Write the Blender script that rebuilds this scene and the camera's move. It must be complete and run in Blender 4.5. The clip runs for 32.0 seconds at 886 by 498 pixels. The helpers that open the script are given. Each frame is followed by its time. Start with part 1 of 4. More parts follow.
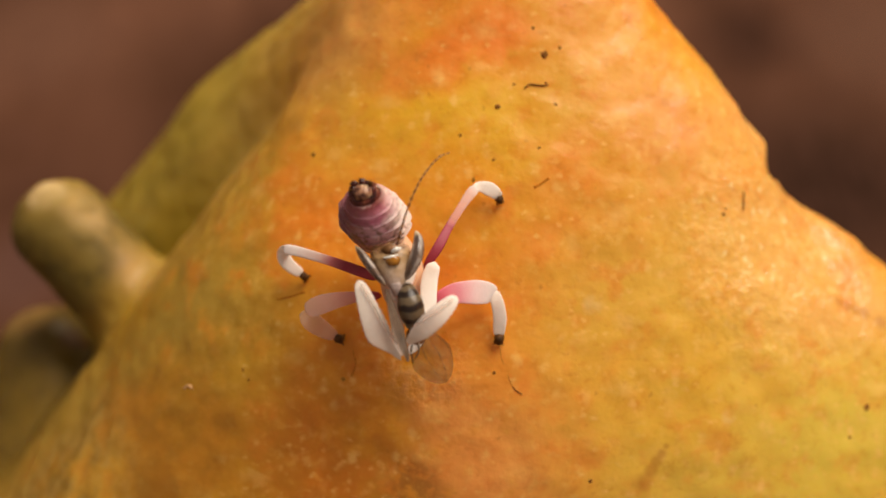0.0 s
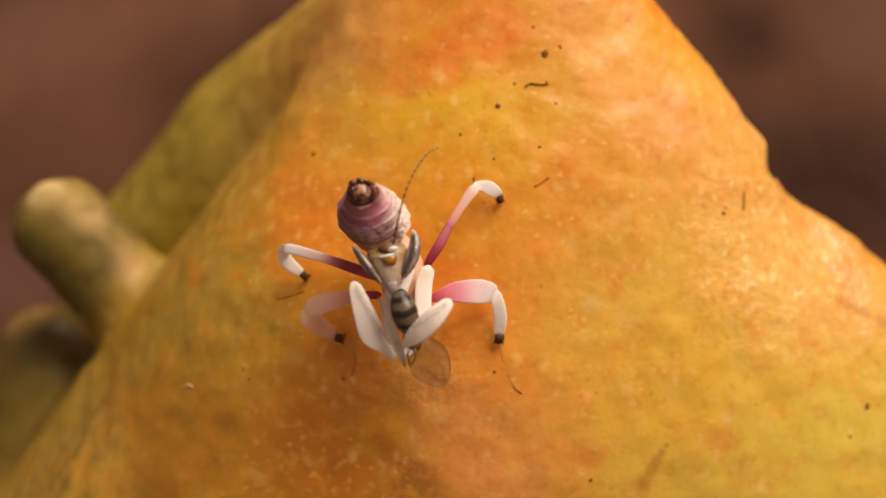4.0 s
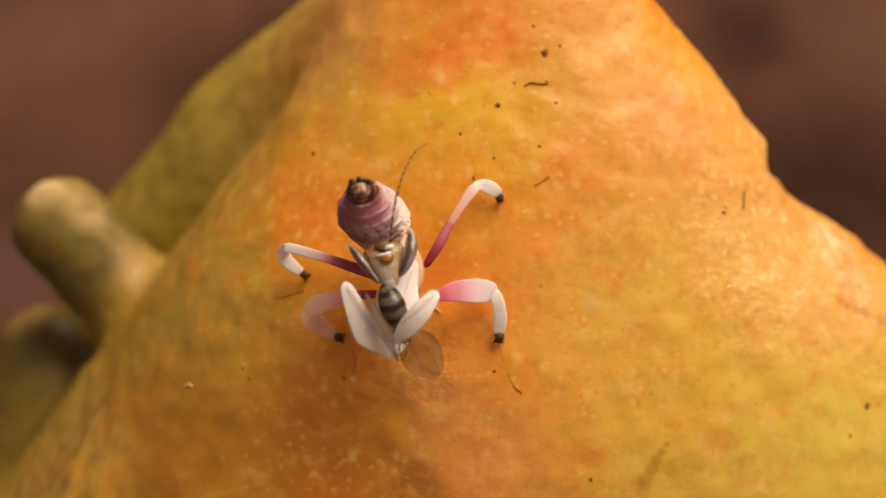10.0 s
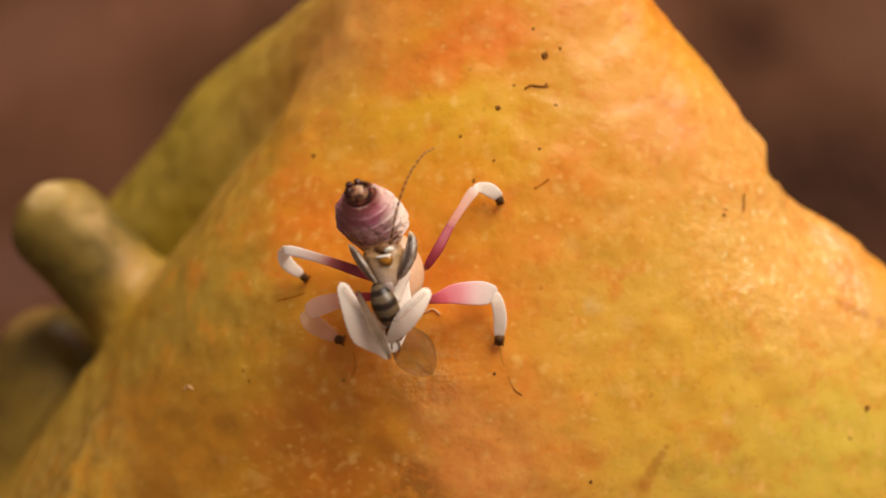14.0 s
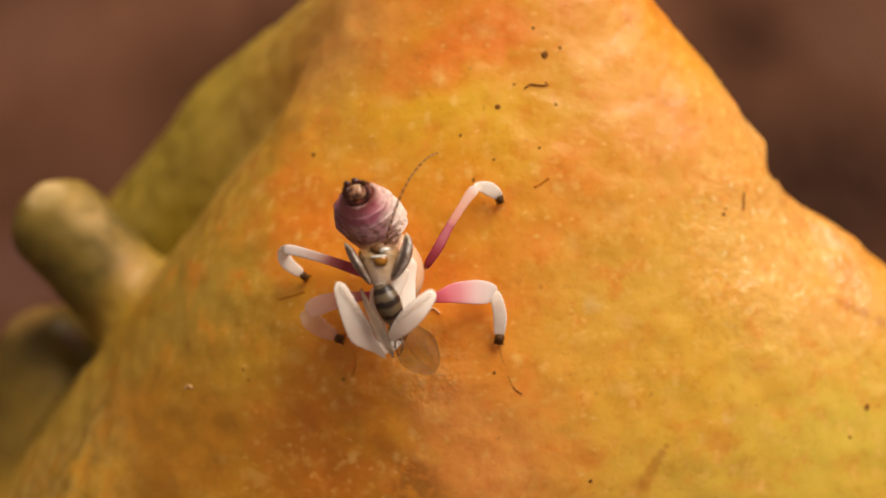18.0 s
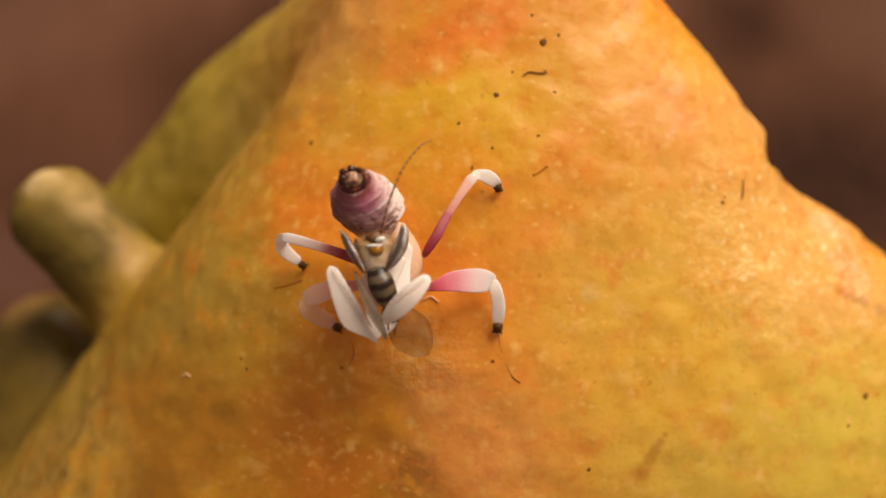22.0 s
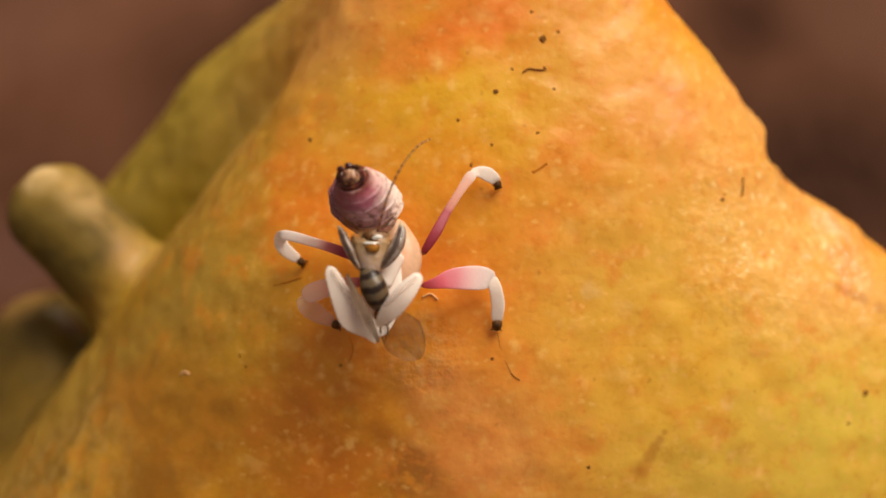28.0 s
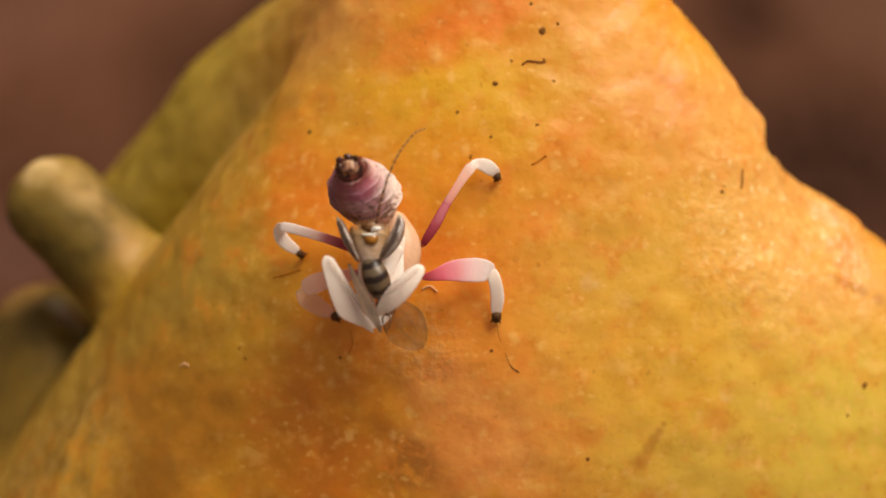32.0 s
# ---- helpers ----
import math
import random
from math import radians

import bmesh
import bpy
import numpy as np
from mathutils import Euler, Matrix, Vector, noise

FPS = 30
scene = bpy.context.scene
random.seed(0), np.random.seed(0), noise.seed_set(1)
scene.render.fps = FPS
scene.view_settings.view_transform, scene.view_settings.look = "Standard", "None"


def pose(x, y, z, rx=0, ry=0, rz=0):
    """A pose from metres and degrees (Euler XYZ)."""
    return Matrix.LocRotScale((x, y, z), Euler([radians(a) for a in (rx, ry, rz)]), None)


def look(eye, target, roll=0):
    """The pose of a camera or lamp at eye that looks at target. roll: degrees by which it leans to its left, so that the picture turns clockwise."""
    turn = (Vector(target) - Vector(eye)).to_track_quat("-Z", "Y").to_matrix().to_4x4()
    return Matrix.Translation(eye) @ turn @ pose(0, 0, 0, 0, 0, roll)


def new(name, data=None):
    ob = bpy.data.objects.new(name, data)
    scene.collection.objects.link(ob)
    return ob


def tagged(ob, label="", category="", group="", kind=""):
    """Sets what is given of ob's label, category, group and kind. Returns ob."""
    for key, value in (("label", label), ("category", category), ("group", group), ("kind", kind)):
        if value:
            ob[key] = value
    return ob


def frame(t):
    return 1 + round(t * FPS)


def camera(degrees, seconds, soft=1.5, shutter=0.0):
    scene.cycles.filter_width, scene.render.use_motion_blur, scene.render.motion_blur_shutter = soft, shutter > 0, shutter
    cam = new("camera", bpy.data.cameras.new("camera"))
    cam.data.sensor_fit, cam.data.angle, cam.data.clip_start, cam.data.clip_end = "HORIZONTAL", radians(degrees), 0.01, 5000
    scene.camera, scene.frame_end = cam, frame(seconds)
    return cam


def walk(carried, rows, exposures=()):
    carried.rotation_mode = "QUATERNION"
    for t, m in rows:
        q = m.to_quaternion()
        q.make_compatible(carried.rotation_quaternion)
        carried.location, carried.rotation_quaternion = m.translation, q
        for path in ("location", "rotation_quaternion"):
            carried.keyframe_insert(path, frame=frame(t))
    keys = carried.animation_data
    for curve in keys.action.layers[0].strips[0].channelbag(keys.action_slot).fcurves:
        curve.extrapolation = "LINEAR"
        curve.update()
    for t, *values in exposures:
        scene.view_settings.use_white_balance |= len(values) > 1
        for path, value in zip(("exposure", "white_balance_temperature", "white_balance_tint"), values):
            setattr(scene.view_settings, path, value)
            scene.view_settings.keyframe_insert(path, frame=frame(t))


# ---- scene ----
# The fruit's face: x to the right, y up, z off the skin, turned FACE_TILT degrees up from the table.
FACE_TILT = 35.0
FACE_HEIGHT = 0.0556
EYE = 0.0756            # distance of the lens from the face
U = 3.508e-5            # one step of the face's grid, in metres
FACE = pose(0, 0, FACE_HEIGHT, FACE_TILT)

cam = camera(40.0, 32.0, soft=1.6)
cam.data.dof.use_dof = True
cam.data.dof.focus_distance = 0.0726
cam.data.dof.aperture_fstop = 17.0
# seconds, tilt, pan (degrees), nearer or farther (millimetres)
walk(cam, [(t, FACE @ pose(0, 0, EYE + mm / 1000, tilt, pan)) for t, tilt, pan, mm in (
    (0, -0.009, -0.009, 0),
    (0.5, 0.111, -0.016, 0.06),
    (1, 0.099, -0.011, 0.04),
    (1.5, 0.1, -0.004, 0.03),
    (2, 0.053, 0, 0.01),
    (2.5, -0.025, 0.001, -0),
    (3, 0, 0.001, 0.01),
    (3.5, -0.025, 0.003, 0.01),
    (5.5, -0.095, 0.008, -0.11),
    (6, -0.233, 0.012, -0.11),
    (6.5, -0.258, 0.012, -0.12),
    (7, -0.258, 0.009, -0.1),
    (7.5, -0.166, 0.005, -0.06),
    (8, -0.179, 0.002, -0.04),
    (8.5, -0.038, 0.001, -0.01),
    (9, 0, 0, 0),
    (9.5, -0.012, 0.001, -0.01),
    (10, -0.076, 0.002, -0.04),
    (10.5, -0.051, 0.004, -0.07),
    (11, -0.186, 0.006, -0.1),
    (11.5, -0.23, 0.007, -0.08),
    (12, -0.081, 0.005, -0),
    (12.5, 0.11, 0.002, 0.04),
    (13, 0.173, 0, 0.03),
    (13.5, 0.082, 0.003, 0.03),
    (14, 0.035, 0.006, 0.01),
    (14.5, -0.045, 0.005, -0.06),
    (16.5, 0.399, -0.008, 0.12),
    (17, 0.374, -0.002, 0.09),
    (17.5, 0.209, 0.004, 0.04),
    (18, -0.009, 0.002, 0.02),
    (18.5, 0.037, -0.003, 0.01),
    (19, 0.069, -0.005, -0.02),
    (19.5, 0.043, -0.015, -0.06),
    (20, -0.07, -0.042, -0.1),
    (20.5, -0.196, -0.056, -0.19),
    (21, -0.606, -0.047, -0.27),
    (21.5, -0.622, -0.055, -0.23),
    (22, -0.557, -0.078, -0.2),
    (22.5, -0.548, -0.093, -0.25),
    (23, -0.651, -0.095, -0.28),
    (23.5, -0.667, -0.094, -0.27),
    (24, -0.525, -0.095, -0.23),
    (24.5, -0.463, -0.093, -0.23),
    (25, -0.567, -0.088, -0.3),
    (25.5, -0.734, -0.077, -0.4),
    (27.5, -0.542, -0.101, -0.3),
    (28, -0.69, -0.112, -0.37),
    (28.5, -0.9, -0.11, -0.41),
    (29, -1.014, -0.107, -0.44),
    (29.5, -0.953, -0.112, -0.41),
    (30, -0.847, -0.118, -0.36),
    (30.5, -0.714, -0.12, -0.32),
    (31, -0.768, -0.121, -0.37),
    (31.5, -0.97, -0.124, -0.43),
    (32, -1.06, -0.14, -0.38),
)])

# ---- light ----
world = bpy.data.worlds.new("world")
scene.world = world
world.use_nodes = True
SUN_AT = (FACE.to_3x3() @ Vector((0.42, 0.78, 0.46))).normalized()
# warm light of the room from all round
room = world.node_tree.nodes["Background"].inputs
room[0].default_value, room[1].default_value = (1.0, 0.85, 0.74, 1), 0.24
sun = new("sun", bpy.data.lights.new("sun", "SUN"))
sun.data.energy, sun.data.angle, sun.data.color = 4.0, radians(42), (1.0, 0.885, 0.75)
sun.matrix_world = look(SUN_AT * 0.6, (0, 0, 0))
scene.view_settings.exposure = 0.0


# ---- materials ----
class Nodes:
    """Short hand for one node material."""

    def __init__(self, name):
        self.mat = bpy.data.materials.new(name)
        self.mat.use_nodes = True
        self.tree = self.mat.node_tree
        self.bsdf = self.tree.nodes["Principled BSDF"]

    def add(self, kind, **values):
        n = self.tree.nodes.new("ShaderNode" + kind)
        for key, value in values.items():
            n.inputs[key.replace("_", " ")].default_value = value
        return n

    def link(self, a, b):
        self.tree.links.new(a, b)

    def coords(self):
        return self.add("TexCoord").outputs["Object"]

    def noise(self, scale, detail=3.0, rough=0.55, stretch=None, offset=(0, 0, 0)):
        n = self.add("TexNoise", Scale=scale, Detail=detail, Roughness=rough)
        m = self.add("Mapping")
        m.inputs["Scale"].default_value = stretch or (1, 1, 1)
        m.inputs["Location"].default_value = offset
        self.link(self.coords(), m.inputs["Vector"])
        self.link(m.outputs[0], n.inputs["Vector"])
        return n.outputs["Fac"]

    def ramp(self, value, *stops):
        n = self.add("ValToRGB")
        e = n.color_ramp.elements
        while len(e) < len(stops):
            e.new(0.5)
        for el, (at, col) in zip(e, stops):
            el.position = at
            el.color = (*col, 1) if len(col) == 3 else col
        self.link(value, n.inputs[0])
        return n.outputs[0]

    def span(self, value, a, b, lo=0.0, hi=1.0):
        n = self.tree.nodes.new("ShaderNodeMapRange")
        n.interpolation_type = "SMOOTHSTEP"
        for i, x in ((1, a), (2, b), (3, lo), (4, hi)):
            n.inputs[i].default_value = x
        self.link(value, n.inputs[0])
        return n.outputs[0]

    def math(self, op, a, b=0.5):
        n = self.tree.nodes.new("ShaderNodeMath")
        n.operation = op
        for i, x in enumerate((a, b)):
            if isinstance(x, (int, float)):
                n.inputs[i].default_value = x
            else:
                self.link(x, n.inputs[i])
        return n.outputs[0]

    def mix(self, fac, a, b, mode="MIX"):
        n = self.tree.nodes.new("ShaderNodeMix")
        n.data_type, n.blend_type = "RGBA", mode
        for i, x in ((0, fac), (6, a), (7, b)):
            if isinstance(x, (int, float)):
                n.inputs[i].default_value = x
            elif isinstance(x, tuple):
                n.inputs[i].default_value = (*x, 1)
            else:
                self.link(x, n.inputs[i])
        return n.outputs[2]

    def near(self, x, y, z, r0, r1):
        """1 round a place of the face's grid, falling to 0 between r0 and r1 steps."""
        n = self.tree.nodes.new("ShaderNodeVectorMath")
        n.operation = "DISTANCE"
        self.link(self.coords(), n.inputs[0])
        n.inputs[1].default_value = (x * U, y * U, z * U)
        return self.span(n.outputs["Value"], r0 * U, r1 * U, 1.0, 0.0)

    def spots(self, scale, r0, r1, share, stretch=(1, 1, 1), offset=(0, 0, 0)):
        """Scattered round spots with ragged rims; share is the part of the cells left bare."""
        m = self.add("Mapping")
        m.inputs["Scale"].default_value = stretch
        m.inputs["Location"].default_value = offset
        self.link(self.coords(), m.inputs["Vector"])
        wobble = self.add("TexNoise", Scale=scale * 2.2, Detail=2.0)
        self.link(self.coords(), wobble.inputs["Vector"])
        v = self.add("TexVoronoi", Scale=scale)
        self.link(m.outputs[0], v.inputs["Vector"])
        pick = self.tree.nodes.new("ShaderNodeSeparateColor")
        self.link(v.outputs["Color"], pick.inputs[0])
        d = self.math("ADD", v.outputs["Distance"], self.math("MULTIPLY", self.math("SUBTRACT", wobble.outputs["Fac"], 0.5), 0.9))
        return self.math("MULTIPLY", self.span(d, r0, r1, 1.0, 0.0), self.span(pick.outputs[0], share, share + 0.25))

    def along(self, name="along"):
        n = self.tree.nodes.new("ShaderNodeAttribute")
        n.attribute_name = name
        return n.outputs["Fac"]

    def bump(self, height, strength, distance):
        n = self.add("Bump", Strength=strength, Distance=distance)
        self.link(height, n.inputs["Height"])
        self.link(n.outputs[0], self.bsdf.inputs["Normal"])

    def done(self, colour=None, rough=0.5, scatter=0.0, radius=0.0004, tint=(1.0, 0.9, 0.86), **values):
        b = self.bsdf.inputs
        if colour is not None:
            if isinstance(colour, tuple):
                b["Base Color"].default_value = (*colour, 1)
            else:
                self.link(colour, b["Base Color"])
        if isinstance(rough, (int, float)):
            b["Roughness"].default_value = rough
        else:
            self.link(rough, b["Roughness"])
        if scatter:
            b["Subsurface Weight"].default_value = scatter
            b["Subsurface Radius"].default_value = tint
            b["Subsurface Scale"].default_value = radius
        for key, value in values.items():
            b[key.replace("_", " ")].default_value = value
        return self.mat


def skin_material():
    n = Nodes("fruit_skin")
    broad, mid, fine = n.noise(150, 4), n.noise(420, 4, offset=(3, 1, 2)), n.noise(1300, 3)
    sep = n.add("SeparateXYZ")
    n.link(n.coords(), sep.inputs[0])
    col = n.ramp(broad, (0.32, (0.76, 0.42, 0.030)), (0.50, (0.78, 0.34, 0.024)), (0.68, (0.77, 0.23, 0.018)))

    def patch(x, y, z, r0, r1, colour, amount, by=None, lo=0.3, hi=0.6):
        m = n.math("MULTIPLY", n.near(x, y, z, r0, r1), n.span(by or mid, lo, hi))
        return n.mix(n.math("MULTIPLY", m, amount), col, colour)

    # ripening patches: blush at the top, orange by the side, yellow-green to the shoulder; rust paints shade into the
    # hollow
    col = patch(-60, 400, -130, 60, 300, (0.90, 0.31, 0.06), 0.85, lo=0.25, hi=0.55)
    col = patch(150, 330, -50, 60, 260, (0.80, 0.38, 0.03), 0.7, broad, 0.2, 0.55)
    col = patch(-240, 375, -160, 40, 190, (0.80, 0.44, 0.11), 0.75, broad, 0.1, 0.45)
    col = patch(330, 390, -200, 30, 130, (0.80, 0.22, 0.05), 0.5)
    col = patch(-290, 40, -100, 60, 200, (0.78, 0.235, 0.022), 0.6, lo=0.3, hi=0.6)
    col = patch(-390, 40, -120, 40, 190, (0.58, 0.28, 0.018), 0.5, broad, 0.15, 0.5)
    col = patch(-130, 240, -60, 60, 230, (0.76, 0.43, 0.05), 0.85, lo=0.2, hi=0.5)
    # rust-brown put where the mantis's shadow falls into the hollow
    col = patch(-110, -405, -20, 80, 350, (0.56, 0.18, 0.010), 0.65, lo=0.15, hi=0.6)
    col = patch(-290, -390, -60, 60, 230, (0.48, 0.17, 0.010), 0.6, lo=0.2, hi=0.6)
    col = patch(90, -370, 0, 40, 220, (0.93, 0.39, 0.13), 0.75, lo=0.2, hi=0.5)
    col = patch(10, -270, 0, 20, 110, (0.88, 0.40, 0.15), 0.7, lo=0.25, hi=0.5)
    col = patch(30, -60, 0, 140, 420, (0.80, 0.27, 0.018), 0.55, broad, 0.2, 0.55)
    col = patch(590, -330, -100, 150, 500, (0.77, 0.56, 0.065), 0.9, broad, 0.2, 0.5)
    col = patch(600, -10, -180, 60, 330, (0.86, 0.47, 0.17), 0.75, broad, 0.15, 0.45)
    col = patch(560, 250, -240, 30, 150, (0.90, 0.48, 0.20), 0.7, broad, 0.1, 0.4)
    col = patch(730, -90, -170, 40, 200, (0.86, 0.43, 0.17), 0.6, broad, 0.15, 0.45)
    col = patch(460, 190, -230, 40, 260, (0.87, 0.48, 0.16), 0.75, broad, 0.15, 0.45)
    col = patch(310, -90, -20, 40, 280, (0.77, 0.48, 0.05), 0.7, broad, 0.3, 0.52)
    col = patch(0, 260, 0, 60, 240, (0.80, 0.41, 0.02), 0.8, broad, 0.3, 0.55)
    for x, y, z, r0, r1, colour in ((-170, 410, -170, 40, 190, (0.88, 0.44, 0.13)), (-60, 270, -50, 30, 130, (0.84, 0.50, 0.03)), (60, 265, -30, 30, 120, (0.84, 0.52, 0.04)), (140, 180, -20, 20, 110, (0.80, 0.46, 0.03)),
                                    (90, 380, -80, 30, 120, (0.92, 0.25, 0.04)), (0, 340, -70, 30, 95, (0.90, 0.25, 0.035)), (-90, 320, -80, 20, 90, (0.90, 0.32, 0.06)), (300, 330, -140, 40, 190, (0.90, 0.46, 0.10))):
        col = patch(x, y, z, r0, r1, colour, 0.8, lo=0.22, hi=0.5)
    for x, y, z, r0, r1 in ((170, -10, -5, 20, 110), (110, -215, 0, 20, 110), (230, -330, -10, 30, 120), (340, 70, -60, 20, 130), (480, -60, -70, 10, 90), (330, -230, -20, 10, 80), (230, 130, -20, 20, 100)):
        col = patch(x, y, z, r0, r1, (0.86, 0.31, 0.03), 0.65, lo=0.3, hi=0.6)
    # small depression, its shade painted as a dark brown spot
    col = patch(-55, -425, -30, 12, 90, (0.26, 0.08, 0.008), 0.7, fine, 0.3, 0.6)
    col = patch(480, -240, -60, 150, 620, (0.86, 0.58, 0.20), 0.22, broad, 0.1, 0.5)
    col = patch(760, -390, -140, 60, 260, (0.74, 0.58, 0.10), 0.7, broad, 0.1, 0.5)
    col = patch(400, -230, -30, 60, 220, (0.79, 0.42, 0.035), 0.6, broad, 0.3, 0.6)
    # mottling and pale flecks
    col = n.mix(n.span(mid, 0.5, 0.72, 0, 0.4), col, (0.80, 0.22, 0.03))
    col = n.mix(n.span(fine, 0.52, 0.78, 0, 0.32), col, (0.88, 0.50, 0.11))
    col = n.mix(n.span(fine, 0.45, 0.28, 0, 0.25), col, (0.60, 0.18, 0.012))
    flecks = n.math("MULTIPLY", n.span(n.noise(1150, 3.5, stretch=(0.9, 1.1, 1), offset=(1, 4, 2)), 0.56, 0.74), n.math("MULTIPLY", n.span(broad, 0.35, 0.6, 0.3, 1.0), n.span(sep.outputs["Y"], 120 * U, 290 * U, 1.0, 0.25)))
    col = n.mix(n.math("MULTIPLY", flecks, 0.42), col, (0.90, 0.60, 0.22))
    # short pale strokes and soft round spots in the skin
    for scale, r0, r1, share, stretch, offset, amount in ((430, 0.02, 0.45, 0.50, (0.8, 1.2, 1), (9, 3, 1), 0.42), (900, 0.02, 0.48, 0.52, (1.2, 0.8, 1.1), (2, 8, 5), 0.58), (1700, 0.02, 0.42, 0.6, (0.8, 1.1, 0.9), (5, 5, 3), 0.60)):
        m = n.math("MULTIPLY", n.spots(scale, r0, r1, share, stretch, offset), n.span(n.noise(260, 2, offset=offset), 0.36, 0.60, 0.2, 1.0))
        col = n.mix(n.math("MULTIPLY", m, amount), col, (0.94, 0.60, 0.22))
    dark = n.math("MULTIPLY", n.span(n.noise(1350, 3, stretch=(0.7, 1.1, 1), offset=(4, 9, 9)), 0.58, 0.70), n.span(broad, 0.35, 0.6))
    col = n.mix(n.math("MULTIPLY", dark, 0.2), col, (0.52, 0.16, 0.012))
    pits = n.spots(1150, 0.0, 0.16, 0.72, (1, 1, 1), (3, 3, 8))
    col = n.mix(n.math("MULTIPLY", pits, 0.35), col, (0.42, 0.14, 0.012))
    # unripe side: green towards the stalk lobes
    slant = n.math("ADD", sep.outputs["X"], n.math("MULTIPLY", sep.outputs["Y"], -0.72))
    slant = n.math("ADD", slant, n.math("MULTIPLY", n.math("SUBTRACT", mid, 0.5), 0.009))
    green = n.ramp(fine, (0.3, (0.40, 0.25, 0.018)), (0.7, (0.54, 0.36, 0.065)))
    side = n.span(slant, -530 * U, -360 * U, 1.0, 0.0)
    side = n.math("MULTIPLY", side, n.span(sep.outputs["Y"], 130 * U, 340 * U, 1.0, 0.0))
    col = n.mix(n.math("MULTIPLY", side, 0.85), col, green)
    moss = n.math("MULTIPLY", n.near(-430, -120, -120, 80, 270), n.span(broad, 0.1, 0.5))
    col = n.mix(n.math("MULTIPLY", n.math("MULTIPLY", moss, n.span(mid, 0.70, 0.45, 0.4, 1.0)), 0.85), col, green)
    # lower left: browner, and darkened in colour for the side away from the sun
    low = n.math("MULTIPLY", n.near(-600, -430, -120, 160, 440), n.span(broad, 0.2, 0.6))
    col = n.mix(n.math("MULTIPLY", low, 0.85), col, n.mix(n.span(mid, 0.35, 0.65), (0.30, 0.145, 0.008), (0.45, 0.215, 0.016)))
    tail = n.math("MULTIPLY", n.near(-740, -430, -280, 110, 300), n.span(mid, 0.62, 0.42, 0.45, 1.0))
    col = n.mix(n.math("MULTIPLY", tail, 0.8), col, n.mix(n.span(fine, 0.35, 0.65), (0.30, 0.185, 0.035), (0.44, 0.29, 0.085)))
    for x, y, z, r0, r1, amount in ((-541, -128, -164, 30, 120, 0.9), (-470, -84, -133, 30, 100, 0.8), (-619, -196, -209, 30, 110, 0.9), (-744, -288, -336, 50, 150, 0.85), (-400, -60, -95, 20, 80, 0.5), (-849, -421, -372, 40, 130, 0.6)):
        col = n.mix(n.math("MULTIPLY", n.math("MULTIPLY", n.near(x, y, z, r0, r1), n.span(mid, 0.68, 0.45)), amount * 0.8), col, (0.45, 0.30, 0.05))
    deep = n.span(sep.outputs["Z"], -600 * U, -330 * U, 1.0, 0.0)
    left = n.math("MULTIPLY", deep, n.span(n.math("ADD", sep.outputs["X"], n.math("MULTIPLY", sep.outputs["Y"], -0.6)), -420 * U, -250 * U, 1.0, 0.0))
    left = n.math("MULTIPLY", left, n.span(sep.outputs["Y"], 330 * U, 640 * U, 1.0, 0.4))
    olive = n.ramp(mid, (0.35, (0.36, 0.27, 0.03)), (0.65, (0.50, 0.37, 0.055)))
    gold = n.math("MULTIPLY", n.span(sep.outputs["Z"], -420 * U, -110 * U, 1.0, 0.0), n.span(n.math("ADD", sep.outputs["X"], n.math("MULTIPLY", sep.outputs["Y"], -0.6)), -380 * U, -200 * U, 1.0, 0.0))
    gold = n.math("MULTIPLY", gold, n.span(sep.outputs["Y"], -60 * U, 120 * U))
    col = n.mix(n.math("MULTIPLY", gold, 0.85), col, n.mix(n.span(mid, 0.35, 0.65), (0.68, 0.42, 0.08), (0.78, 0.53, 0.16)))
    col = n.mix(n.math("MULTIPLY", left, 0.95), col, olive)
    # tan, corky side of the nub, with painted highlights and shade on both nubs
    knob = n.near(-800, -10, -480, 120, 230)
    col = n.mix(n.math("MULTIPLY", knob, 0.92), col, n.ramp(mid, (0.4, (0.072, 0.056, 0.007)), (0.6, (0.145, 0.105, 0.015))))
    # low nub: the upper nub's shade put into a dark colour
    col = n.mix(n.math("MULTIPLY", n.near(-925, -330, -690, 220, 380), 0.8), col, n.ramp(mid, (0.4, (0.085, 0.046, 0.004)), (0.6, (0.125, 0.070, 0.007))))
    # highlight on the low nub's tip, painted tan
    col = n.mix(n.math("MULTIPLY", n.near(-965, -150, -660, 30, 90), 0.45), col, (0.62, 0.38, 0.14))
    # first two are the nub's highlights, painted pale; the rest a tan band
    for x, y, z, r, amount, colour in ((-835, 118, -400, 46, 0.75, (0.78, 0.62, 0.44)), (-728, 98, -390, 72, 0.6, (0.66, 0.47, 0.24)), (-664, 46, -395, 62, 0.55, (0.60, 0.40, 0.18)), (-620, -40, -395, 76, 0.6, (0.62, 0.40, 0.18))):
        tan = n.math("MULTIPLY", n.near(x, y, z, r * 0.3, r * 1.25), n.span(n.noise(420, 3), 0.34, 0.55, 0.4, 1.0))
        col = n.mix(n.math("MULTIPLY", tan, amount), col, colour)
    for x, y, z, r in ((-626, -30, -386, 9), (-634, -58, -376, 9), (-654, -44, -380, 8), (-646, -22, -390, 7)):
        col = n.mix(n.math("MULTIPLY", n.near(x, y, z, r, r * 2.4), 0.8), col, (0.20, 0.10, 0.03))
    col = n.mix(n.math("MULTIPLY", n.near(-850, -215, -640, 14, 45), 0.7), col, (0.16, 0.06, 0.02))
